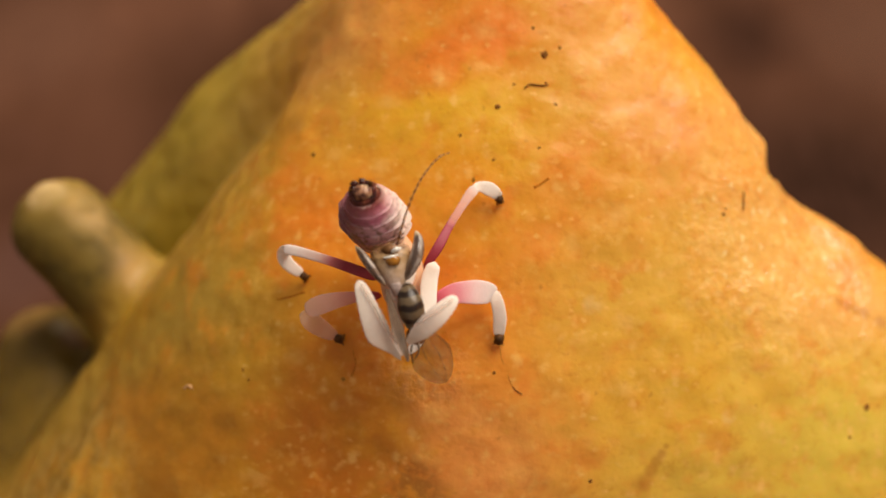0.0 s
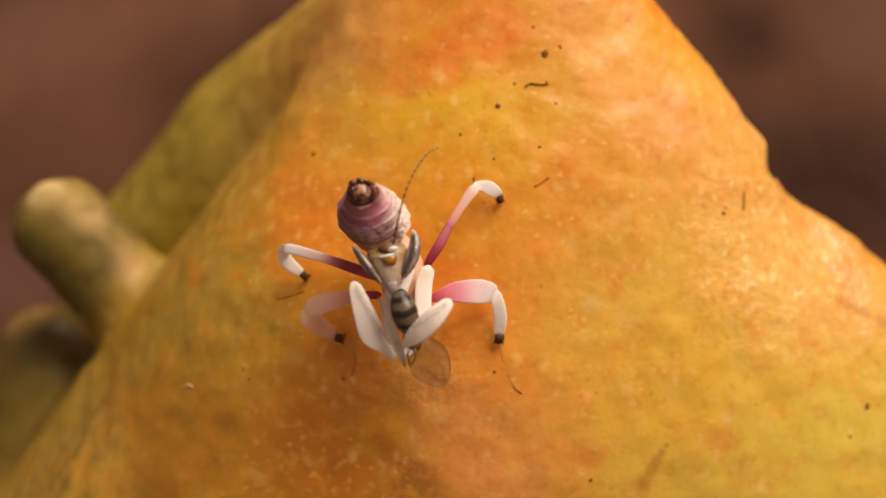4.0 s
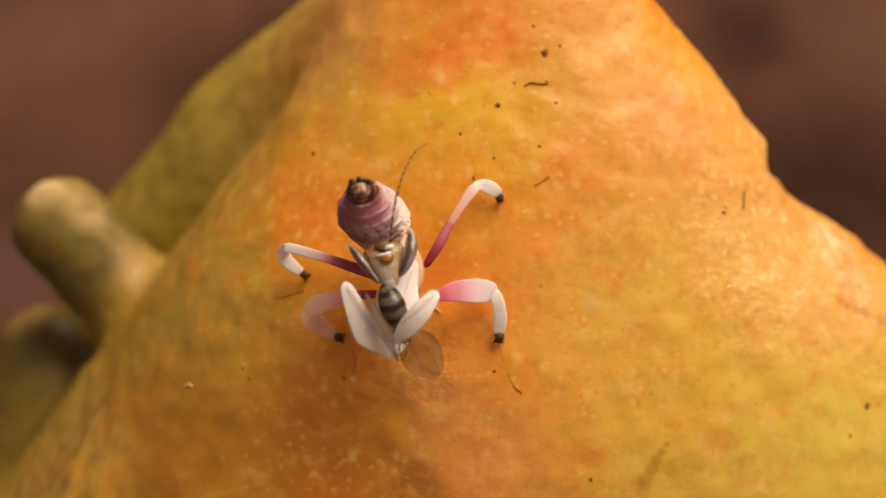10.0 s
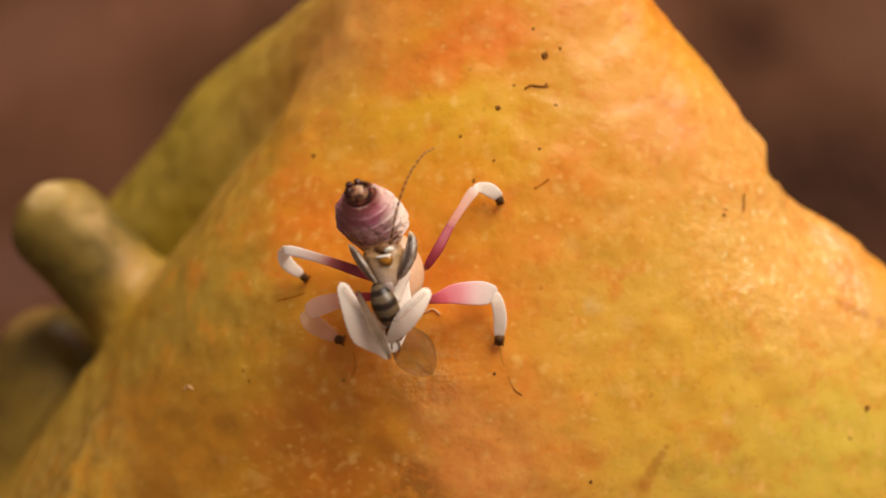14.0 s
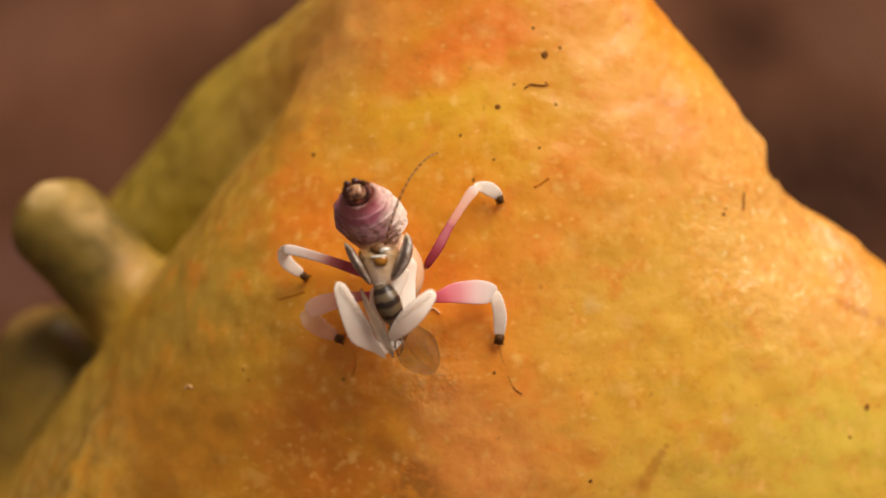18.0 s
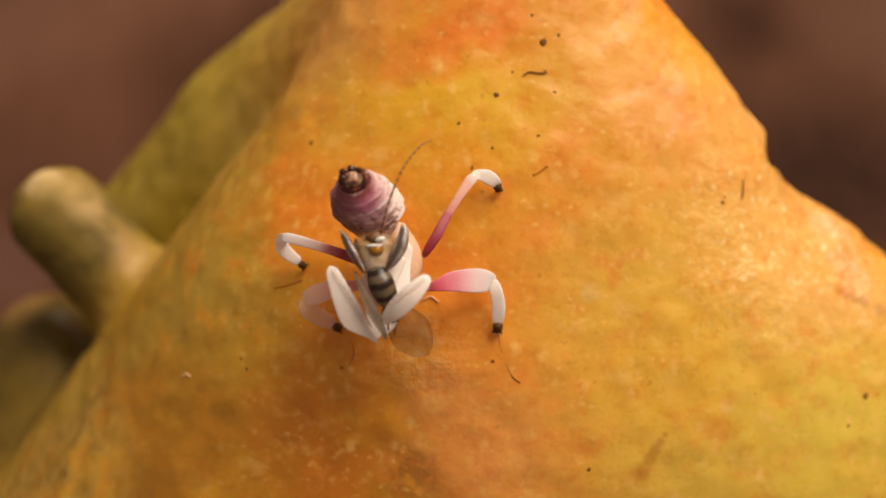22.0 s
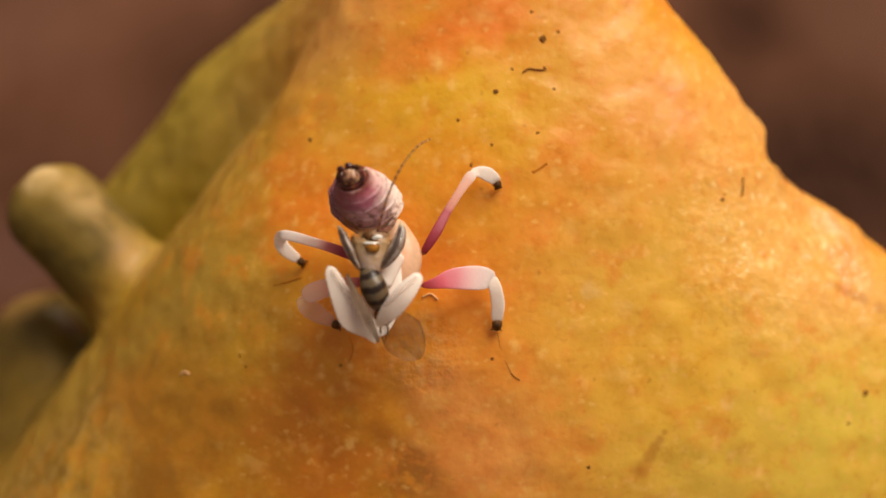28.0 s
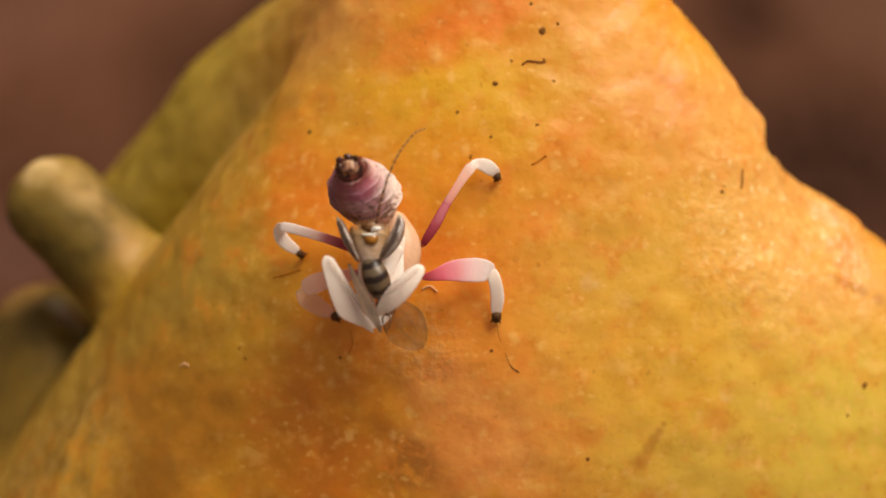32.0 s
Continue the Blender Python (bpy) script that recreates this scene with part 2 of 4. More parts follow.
    # pale scars, then brown scratches
    for x, y, z, r in ((266, -99, -7, 10), (517, -303, -42, 8), (-232, -372, -31, 5), (57, 387, -32, 6)):
        col = n.mix(n.math("MULTIPLY", n.near(x, y, z, r, r * 2.4), n.span(fine, 0.35, 0.6, 0.15, 0.6)), col, (0.84, 0.56, 0.25))
    for x, y, z, r in ((401, -354, -26, 4), (393, -367, -26, 6), (384, -381, -27, 8), (374, -398, -28, 9), (361, -419, -27, 12), (736, -91, -141, 6), (752, -99, -147, 8), (769, -107, -153, 8),
                       (786, -114, -156, 7), (803, -121, -159, 8), (835, -139, -163, 9)):
        col = n.mix(n.math("MULTIPLY", n.near(x, y, z, r * 0.5, r * 2.2), 0.5), col, (0.46, 0.17, 0.02))
    # glistening of the hollow's rim, painted as pale specks
    glisten = n.math("MULTIPLY", n.span(n.noise(1500, 4, offset=(2, 2, 7)), 0.42, 0.66), n.near(-35, -205, 0, 25, 105))
    col = n.mix(n.math("MULTIPLY", glisten, 0.6), col, (0.84, 0.46, 0.20))
    # glints on the shoulder, painted into the colour as glassy pale specks
    sparkle = n.math("MULTIPLY", n.span(n.noise(1250, 2.5, offset=(5, 1, 3)), 0.5, 0.75), n.near(640, 0, -130, 110, 300))
    glints = n.math("MULTIPLY", n.spots(1300, 0.0, 0.34, 0.45, (1.1, 0.8, 1), (6, 1, 4)), n.near(620, 20, -150, 90, 260))
    col = n.mix(n.math("MULTIPLY", sparkle, 0.5), col, (1.0, 0.76, 0.40))
    col = n.mix(n.math("MULTIPLY", glints, 0.75), col, (1.0, 0.84, 0.55))
    col = n.mix(1.0, col, (1.0, 0.90, 0.64), "MULTIPLY")
    wetness = n.math("MAXIMUM", n.near(640, 0, -130, 110, 300), n.near(-35, -205, 0, 25, 105))
    h = n.math("ADD", n.math("MULTIPLY", n.noise(800, 3), 0.7), n.math("MULTIPLY", fine, 0.3))
    h = n.math("ADD", h, n.math("MULTIPLY", n.math("MULTIPLY", n.noise(1500, 4, offset=(2, 2, 7)), wetness), 4.0))
    n.bump(h, 0.20, 0.0004)
    return n.done(col, n.math("ADD", n.math("ADD", n.span(fine, 0.3, 0.7, 0.32, 0.52), n.math("MULTIPLY", knob, 0.3)), n.math("MULTIPLY", wetness, -0.2)), scatter=0.28, radius=0.003, tint=(1.0, 0.68, 0.48), Specular_IOR_Level=0.4)


def plain(name, colour, rough=0.5, vary=0.25, scale=3000, scatter=0.0, radius=0.0003, **values):
    n = Nodes(name)
    f = n.noise(scale, 3)
    dark = tuple(c * (1 - vary) for c in colour)
    col = n.ramp(f, (0.3, dark), (0.7, colour))
    n.bump(f, 0.25, 0.00006)
    return n.done(col, rough, scatter, radius, **values)


def graded(name, stops, rough=0.55, scatter=0.5, radius=0.0004, attribute="along", grain=0.10, clear=None, **values):
    n = Nodes(name)
    if clear:
        n.link(n.ramp(n.along(attribute), *[(at, (a, a, a)) for at, a in clear]), n.bsdf.inputs["Alpha"])
    col = n.ramp(n.along(attribute), *stops)
    f = n.noise(5200, 3)
    col = n.mix(n.span(f, 0.35, 0.65, grain, 0), col, (0.45, 0.22, 0.16))
    n.bump(f, 0.25, 0.00005)
    return n.done(col, rough, scatter, radius, **values)


def table_material():
    n = Nodes("brown_cloth")
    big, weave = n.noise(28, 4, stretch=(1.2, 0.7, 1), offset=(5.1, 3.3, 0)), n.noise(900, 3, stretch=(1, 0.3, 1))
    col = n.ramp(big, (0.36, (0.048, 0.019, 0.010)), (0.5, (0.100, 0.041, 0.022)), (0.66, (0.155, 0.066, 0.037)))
    # patches of tone; the first paints shade beside the fruit's right shoulder
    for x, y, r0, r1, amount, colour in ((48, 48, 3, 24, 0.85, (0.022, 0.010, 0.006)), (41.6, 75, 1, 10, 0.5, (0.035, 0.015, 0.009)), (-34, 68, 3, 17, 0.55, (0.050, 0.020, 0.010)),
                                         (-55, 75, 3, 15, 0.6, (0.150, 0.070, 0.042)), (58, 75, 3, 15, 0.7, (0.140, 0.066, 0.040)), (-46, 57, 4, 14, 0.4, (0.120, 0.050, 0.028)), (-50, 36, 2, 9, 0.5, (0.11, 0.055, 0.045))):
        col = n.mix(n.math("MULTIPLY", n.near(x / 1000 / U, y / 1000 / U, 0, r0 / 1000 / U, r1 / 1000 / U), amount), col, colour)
    col = n.mix(n.span(weave, 0.4, 0.65, 0.0, 0.3), col, (0.10, 0.042, 0.028))
    n.bump(weave, 0.4, 0.0006)
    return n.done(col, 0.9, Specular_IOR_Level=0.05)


SKIN = skin_material()
CLOTH = table_material()
WHITE = graded("pale_cuticle", ((0.0, (0.98, 0.77, 0.65)), (0.5, (0.99, 0.83, 0.73)), (1.0, (0.99, 0.84, 0.74))), grain=0.02)
FORE = graded("grasping_cuticle", ((0.0, (0.96, 0.80, 0.68)), (0.5, (0.93, 0.76, 0.66)), (1.0, (0.95, 0.78, 0.64))), grain=0.05, clear=((0.0, 1.0), (0.55, 0.80), (1.0, 0.92)))
MOUTH = plain("mauve_mouth", (0.60, 0.45, 0.40), 0.4, 0.3, 2500, 0.3)
PETAL = graded("leg_petal", ((0.0, (0.42, 0.04, 0.055)), (0.24, (0.66, 0.11, 0.16)), (0.42, (0.84, 0.31, 0.35)), (0.62, (0.95, 0.64, 0.62)), (0.82, (0.97, 0.80, 0.76))), grain=0.04, clear=((0.5, 1.0), (1.0, 0.9)))
THIN_LEG = graded("leg_shaft", ((0.0, (0.22, 0.010, 0.02)), (0.36, (0.35, 0.028, 0.05)), (0.47, (0.66, 0.20, 0.20)), (0.56, (0.93, 0.62, 0.54)), (0.75, (0.97, 0.80, 0.74))), grain=0.05)
MAUVE_LEG = graded("leg_rose", ((0.0, (0.62, 0.27, 0.11)), (0.07, (0.24, 0.008, 0.02)), (0.30, (0.32, 0.018, 0.045)), (0.50, (0.40, 0.045, 0.08)), (0.57, (0.80, 0.38, 0.38)), (0.75, (0.90, 0.58, 0.55)), (0.95, (0.97, 0.78, 0.70))), grain=0.05, clear=((0.48, 1.0), (0.56, 0.34), (0.80, 0.40), (1.0, 0.85)))
HAZY = graded("leg_mauve", ((0.0, (0.30, 0.025, 0.04)), (0.24, (0.34, 0.03, 0.05)), (0.33, (0.62, 0.27, 0.27)), (0.6, (0.82, 0.52, 0.48)), (1.0, (0.86, 0.60, 0.54))), grain=0.03, clear=((0.22, 1.0), (0.34, 0.52), (1.0, 0.40)))
HAZY_SHIN = graded("shin_mauve", ((0.0, (0.86, 0.60, 0.54)), (1.0, (0.80, 0.50, 0.42))), grain=0.03, clear=((0.0, 0.18), (0.3, 0.40), (1.0, 0.34)))
GLASSY = graded("clear_shin", ((0.0, (0.92, 0.76, 0.66)), (1.0, (0.86, 0.70, 0.60))), Alpha=0.28)
CLAW = plain("dark_claw", (0.18, 0.075, 0.02), 0.6, 0.7, 2500, Specular_IOR_Level=0.2)


def belly_material(name, stops, grain):
    n = Nodes(name)
    col = n.ramp(n.along(), *stops)
    sep = n.add("SeparateXYZ")
    n.link(n.coords(), sep.inputs[0])
    blot = n.noise(1500, 3, offset=(4, 4, 1))
    col = n.mix(n.span(blot, 0.5, 0.66, 0, 0.35), col, (0.90, 0.66, 0.60))
    col = n.mix(n.span(blot, 0.46, 0.32, 0, 0.4), col, (0.50, 0.14, 0.20))
    # lit right flank pale, shaded left flank dark, both put into the colour
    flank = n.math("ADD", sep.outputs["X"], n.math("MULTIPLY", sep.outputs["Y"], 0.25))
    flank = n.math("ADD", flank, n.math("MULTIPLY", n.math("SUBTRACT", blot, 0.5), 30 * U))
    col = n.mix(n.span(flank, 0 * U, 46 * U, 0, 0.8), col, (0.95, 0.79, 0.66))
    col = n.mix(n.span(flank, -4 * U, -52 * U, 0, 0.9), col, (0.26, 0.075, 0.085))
    # brown freckles, thick by the head and thin above
    f = n.noise(4200, 3)
    col = n.mix(n.span(f, 0.5, 0.68, 0, grain), col, (0.36, 0.14, 0.09))
    g = n.noise(2400, 3, offset=(7, 2, 2))
    low = n.math("MULTIPLY", n.span(g, 0.46, 0.60), n.span(sep.outputs["Y"], 4 * U, 44 * U, 0.85, 0.0))
    col = n.mix(low, col, (0.22, 0.10, 0.05))
    n.bump(n.math("ADD", f, n.math("MULTIPLY", g, 1.4)), 0.45, 0.00012)
    return n.done(col, 0.42, 0.3, 0.0007)


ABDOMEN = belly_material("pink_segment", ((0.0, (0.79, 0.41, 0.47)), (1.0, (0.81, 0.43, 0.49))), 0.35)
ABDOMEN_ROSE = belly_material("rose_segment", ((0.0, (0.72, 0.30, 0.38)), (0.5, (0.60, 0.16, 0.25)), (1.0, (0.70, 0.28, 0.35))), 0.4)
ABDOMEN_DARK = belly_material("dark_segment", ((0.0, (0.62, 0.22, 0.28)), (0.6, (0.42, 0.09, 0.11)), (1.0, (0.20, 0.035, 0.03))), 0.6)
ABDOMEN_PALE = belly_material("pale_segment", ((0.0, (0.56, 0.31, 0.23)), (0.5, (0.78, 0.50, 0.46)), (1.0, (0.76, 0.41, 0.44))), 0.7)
PEACH = plain("peach_thorax", (0.84, 0.50, 0.30), 0.4, 0.15, 2500, 0.35)


def face_material():
    n = Nodes("tan_face")
    col = n.ramp(n.along(), (0.0, (0.18, 0.08, 0.03)), (0.2, (0.40, 0.21, 0.07)), (0.45, (0.60, 0.40, 0.21)), (0.7, (0.66, 0.48, 0.36)), (1.0, (0.62, 0.48, 0.44)))
    f = n.noise(2600, 4, offset=(2, 5, 1))
    brown = n.math("MULTIPLY", n.span(f, 0.45, 0.62), n.span(n.along(), 0.25, 0.6, 0.9, 0.15))
    col = n.mix(brown, col, (0.15, 0.065, 0.02))
    col = n.mix(n.span(n.noise(1300, 3), 0.4, 0.65, 0, 0.5), col, (0.46, 0.27, 0.11))
    n.bump(f, 0.6, 0.00012)
    n.link(n.span(n.math("ADD", n.along(), n.math("MULTIPLY", n.math("SUBTRACT", f, 0.5), 0.4)), 0.12, 0.36), n.bsdf.inputs["Alpha"])
    return n.done(col, 0.32, 0.3, 0.0006)


FACE_TAN = face_material()
GOLD = plain("amber_ocelli", (0.46, 0.18, 0.015), 0.12, 0.6)
IVORY = plain("ivory_gloss", (0.92, 0.88, 0.80), 0.12, 0.05, Coat_Weight=0.6)


def eye_material():
    n = Nodes("striped_eye")
    streak = n.math("ADD", n.along("round"), n.math("MULTIPLY", n.math("SUBTRACT", n.noise(2600, 2), 0.5), 0.25))
    s = n.math("SINE", n.math("MULTIPLY", streak, 11.0))
    col = n.ramp(n.span(s, -0.7, 0.8), (0.0, (0.085, 0.055, 0.045)), (0.5, (0.20, 0.145, 0.12)), (1.0, (0.42, 0.34, 0.29)))
    col = n.mix(n.span(n.along(), 0.78, 0.98), col, (0.74, 0.60, 0.40))
    col = n.mix(n.span(n.along(), 0.22, 0.0, 0, 0.8), col, (0.60, 0.42, 0.28))
    col = n.mix(n.span(n.noise(1900, 3), 0.45, 0.62, 0, 0.6), col, (0.16, 0.085, 0.045))
    return n.done(col, 0.2, 0.15, Alpha=0.9)


def tip_material(name, *stops):
    n = Nodes(name)
    f = n.noise(2300, 4)
    n.bump(f, 0.6, 0.00015)
    return n.done(n.ramp(f, *stops), 0.3)


TIP_CENTRE = tip_material("tan_tip", (0.42, (0.08, 0.022, 0.014)), (0.50, (0.34, 0.15, 0.08)), (0.6, (0.56, 0.32, 0.17)), (0.72, (0.80, 0.60, 0.40)))


def fly_material():
    n = Nodes("fly_rings")
    a = n.math("ADD", n.along(), n.math("MULTIPLY", n.math("ABSOLUTE", n.math("SUBTRACT", n.along("round"), 0.5)), 0.10))
    a = n.math("ADD", a, n.math("MULTIPLY", n.math("SUBTRACT", n.noise(1500, 2), 0.5), 0.10))
    s = n.math("SINE", n.math("MULTIPLY", a, 32.0))
    col = n.ramp(n.span(s, -0.5, 0.4), (0.0, (0.022, 0.010, 0.006)), (1.0, (0.135, 0.092, 0.050)))
    n.bump(n.noise(6000, 2), 0.3, 0.00005)
    return n.done(col, 0.33)


def wing_material():
    n = Nodes("fly_wing")
    f = n.noise(900, 2, stretch=(1, 0.3, 1))
    col = n.ramp(f, (0.3, (0.20, 0.085, 0.03)), (0.7, (0.30, 0.14, 0.06)))
    return n.done(col, 0.4, Alpha=0.28, Specular_IOR_Level=0.12)


def antenna_material():
    n = Nodes("banded_antenna")
    s = n.math("SINE", n.math("MULTIPLY", n.along(), 105.0))
    col = n.ramp(n.span(s, -0.3, 0.3), (0.0, (0.50, 0.22, 0.06)), (1.0, (0.13, 0.045, 0.015)))
    return n.done(col, 0.5)


EYE_MAT, TIP_MAT, FLY_MAT, WING_MAT, ANTENNA_MAT = eye_material(), tip_material("dark_tip", (0.40, (0.030, 0.007, 0.006)), (0.55, (0.13, 0.024, 0.016)), (0.70, (0.30, 0.09, 0.04))), fly_material(), wing_material(), antenna_material()
FOLDED = plain("folded_wing", (0.25, 0.165, 0.11), 0.3, 0.4, 1500, Alpha=0.7)
VEIN = plain("wing_vein", (0.22, 0.14, 0.08), 0.4)
DIRT = plain("dry_dirt", (0.34, 0.135, 0.028), 0.9, 0.6, Specular_IOR_Level=0.1)
TAN_DIRT = plain("tan_dirt", (0.42, 0.19, 0.03), 0.9, 0.5, Specular_IOR_Level=0.1)
FLAKE = plain("pale_flake", (0.84, 0.48, 0.21), 0.5, 0.25)
BROWN_FIBRE = plain("brown_fibre", (0.36, 0.15, 0.028), 0.8, 0.5, Specular_IOR_Level=0.1)
BRISTLE = plain("pale_bristle", (0.52, 0.22, 0.035), 0.7, 0.3, Specular_IOR_Level=0.1)
SCRATCH = plain("skin_scratch", (0.58, 0.19, 0.014), 0.8, 0.3, 1500, Specular_IOR_Level=0.1)


# ---- mesh helpers ----
def volume(verts, faces):
    """Six times the volume that the faces close in, below 0 where they are inside out."""
    v = np.array([tuple(q) for q in verts])
    v = v - v.mean(0)
    tri = np.array([(f[0], f[k], f[k + 1]) for f in faces for k in range(1, len(f) - 1)])
    return np.einsum("ij,ij->i", v[tri[:, 0]], np.cross(v[tri[:, 1]], v[tri[:, 2]])).sum()


def mesh_of(name, verts, faces, material, smooth=True, closed=True, **attributes):
    if closed and volume(verts, faces) < 0:
        faces = [f[::-1] for f in faces]
    me = bpy.data.meshes.new(name)
    me.from_pydata([tuple(v) for v in verts], [], faces)
    me.update()
    for key, values in attributes.items():
        me.attributes.new(key, "FLOAT", "POINT").data.foreach_set("value", np.asarray(values, np.float32))
    me.polygons.foreach_set("use_smooth", [smooth] * len(me.polygons))
    me.materials.append(material)
    return me


def part(name, me, parent, at=(0, 0, 0), label=""):
    """One mesh under a thing or under a part, its origin at a place of the parent's space."""
    ob = new(name, me)
    ob.parent = parent
    ob.location = at
    return tagged(ob, label)


def grid(x, y, z=0.0):
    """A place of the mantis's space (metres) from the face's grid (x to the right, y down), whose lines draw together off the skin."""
    k = narrow(z)
    return Vector(((784 + (x - 784) * k - 690) * U, (500 - 441 - (y - 441) * k) * U, z * U))


def narrow(z):
    return 1 - z * U / EYE


def spline(points, k):
    """Catmull-Rom through the rows of points, k samples."""
    p = np.array(points, float)
    p = np.vstack([2 * p[0] - p[1], p, 2 * p[-1] - p[-2]])
    s = np.linspace(0, len(p) - 3 - 1e-6, k)
    i, f = s.astype(int), (s - s.astype(int))[:, None]
    a, b, c, d = p[i], p[i + 1], p[i + 2], p[i + 3]
    return 0.5 * (2 * b + (c - a) * f + (2 * a - 5 * b + 4 * c - d) * f ** 2 + (3 * b - a - 3 * c + d) * f ** 3)


def loft(name, rows, pivot, material, rings=22, around=14, cap=(1, 1), rough=0.0, seed=0, saw=0, flat=1.0):
    """A limb through rows (x, y, z, width, depth) of the face's grid, rounded at its ends, about its pivot (x, y, z)."""
    r = spline(rows, rings)
    around = around if flat == 1 else 28
    rnd = random.Random(seed)
    o = grid(*pivot)
    verts, along, about, faces = [], [], [], []
    pts = [grid(*q[:3]) - o for q in r]
    for k in range(rings):
        d = (pts[min(k + 1, rings - 1)] - pts[max(k - 1, 0)]).normalized()
        side = d.cross(Vector((0, 0, 1)))
        side = side.normalized() if side.length > 0.2 else Vector((1, 0, 0)).cross(d).cross(d).normalized() * -1
        up = side.cross(d)
        t = k / (rings - 1)
        e = 1.0
        if cap[0]:
            e *= math.sqrt(max(0.03, 1 - max(0, 1 - t / 0.09) ** 2))
        if cap[1]:
            e *= math.sqrt(max(0.03, 1 - max(0, 1 - (1 - t) / 0.09) ** 2))
        e *= narrow(r[k][2])
        w, h = max(r[k][3], 0.6) * U / 2 * e, max(r[k][4], 0.6) * U / 2 * e * (0.4 if flat < 1 else 1)
        for j in range(around):
            a = 2 * math.pi * j / around
            g = 1 + rough * rnd.uniform(-1, 1)
            if saw and abs(math.cos(a)) > 0.8 and k % 2:
                g += saw
            verts.append(pts[k] + side * (math.cos(a) * w * g) + up * (math.copysign(abs(math.sin(a)) ** flat, math.sin(a)) * h * g))
            along.append(t)
            about.append(abs((j / around * 2) % 2 - 1))
    for k in range(rings - 1):
        for j in range(around):
            a, b = k * around + j, k * around + (j + 1) % around
            faces.append((a, b, b + around, a + around))
    faces.append(tuple(range(around))[::-1])
    faces.append(tuple(range((rings - 1) * around, rings * around)))
    return mesh_of(name, verts, faces, material, along=along, round=about)


# ---- the fruit ----
def round_cone(p, a, b, ra, rb):
    a, b = np.array(a, float), np.array(b, float)
    ba = b - a
    l2, rr = ba @ ba, ra - rb
    a2, il2 = l2 - rr * rr, 1 / l2
    pa = p - a
    y = pa @ ba
    z = y - l2
    x2 = ((pa * l2 - y[:, None] * ba) ** 2).sum(1)
    y2, z2 = y * y * l2, z * z * l2
    k = np.sign(rr) * rr * rr * x2
    mid = (np.sqrt(x2 * a2 * il2) + y * rr) * il2 - ra
    low = np.sqrt(x2 + y2) * il2 - ra
    top = np.sqrt(x2 + z2) * il2 - rb
    return np.where(np.sign(z) * a2 * z2 > k, top, np.where(np.sign(y) * a2 * y2 < k, low, mid))


def blend(a, b, k):
    h = np.clip(0.5 + 0.5 * (b - a) / k, 0, 1)
    return b * (1 - h) + a * h - k * h * (1 - h)


def ball(p, c, r):
    q = (p - np.array(c, float)) / np.array(r, float)
    return (np.sqrt((q ** 2).sum(1)) - 1) * min(r)


TILT = radians(13)


def fruit_shape(p):
    """Signed distance to the fruit's skin, in steps of the face's grid: a pear-shaped berry with nipple-like lobes."""
    q = p - np.array((104, -28, -300.0))
    c, s = math.cos(TILT), math.sin(TILT)
    q = np.column_stack([q[:, 0], q[:, 1] * c + q[:, 2] * s, -q[:, 1] * s + q[:, 2] * c])
    q[:, 2] /= np.where(q[:, 2] > 0, 0.46, 0.80)
    q[:, 0] /= np.where(q[:, 0] < 0, 0.91, 1.0)
    d = round_cone(q, (0, 662, 0), (0, -460, 0), 158, 815) * 0.8
    d = blend(d, round_cone(p, (-103, -176, -480), (-678, -944, -640), 470, 518), 90)
    d = blend(d, ball(p, (149, 18, -240), (493, 493, 235)), 30)
    d = blend(d, ball(p, (580, -379, -300), (467, 459, 205)), 5 + 110 * np.clip((p[:, 2] + 205) / 150, 0, 1))
    # a nose on the rim with a notch under it, a shoulder below, and a smaller dent above
    d = blend(d, round_cone(p, (545, 258, -245), (593, 190, -245), 32, 43), 4)
    d = blend(d, round_cone(p, (596, 114, -270), (790, -4, -270), 34, 30), 32)
    d = -blend(-d, ball(p, (654, 158, -270), (27, 25, 420)), 5)
    d = -blend(-d, ball(p, (500, 436, -300), (28, 25, 420)), 10)
    d = blend(d, round_cone(p, *GREEN_TOP), 70 + 110 * np.clip((p[:, 1] - 220) / 150, 0, 1))
    d = blend(d, round_cone(p, *GREEN_SWELL), 110)
    d = blend(d, round_cone(p, (-20, 420, -330), (-280, 265, -640), 180, 152), 140)
    d = blend(d, round_cone(p, *GREEN), 40)
    # a shallow hollow in the face
    d = d + 32 * np.exp(-((p[:, 0] + 150) / 150) ** 2 - ((p[:, 1] + 370) / 160) ** 2 - (p[:, 2] / 260) ** 2)
    d = blend(d, round_cone(p, *NUB), 45)
    return blend(d, round_cone(p, *LOW_NUB), 30)


NUB = ((-818, 45, -470), (-680, -112, -500), 105, 108)
LOW_NUB = ((-925, -256, -720), (-820, -616, -690), 123, 280)
GREEN_TOP = ((-60, 545, -420), (-393, 206, -760), 120, 248)
GREEN_SWELL = ((-250, 308, -740), (-280, 295, -750), 200, 206)
GREEN = ((-393, 206, -760), (-641, -41, -900), 248, 250)


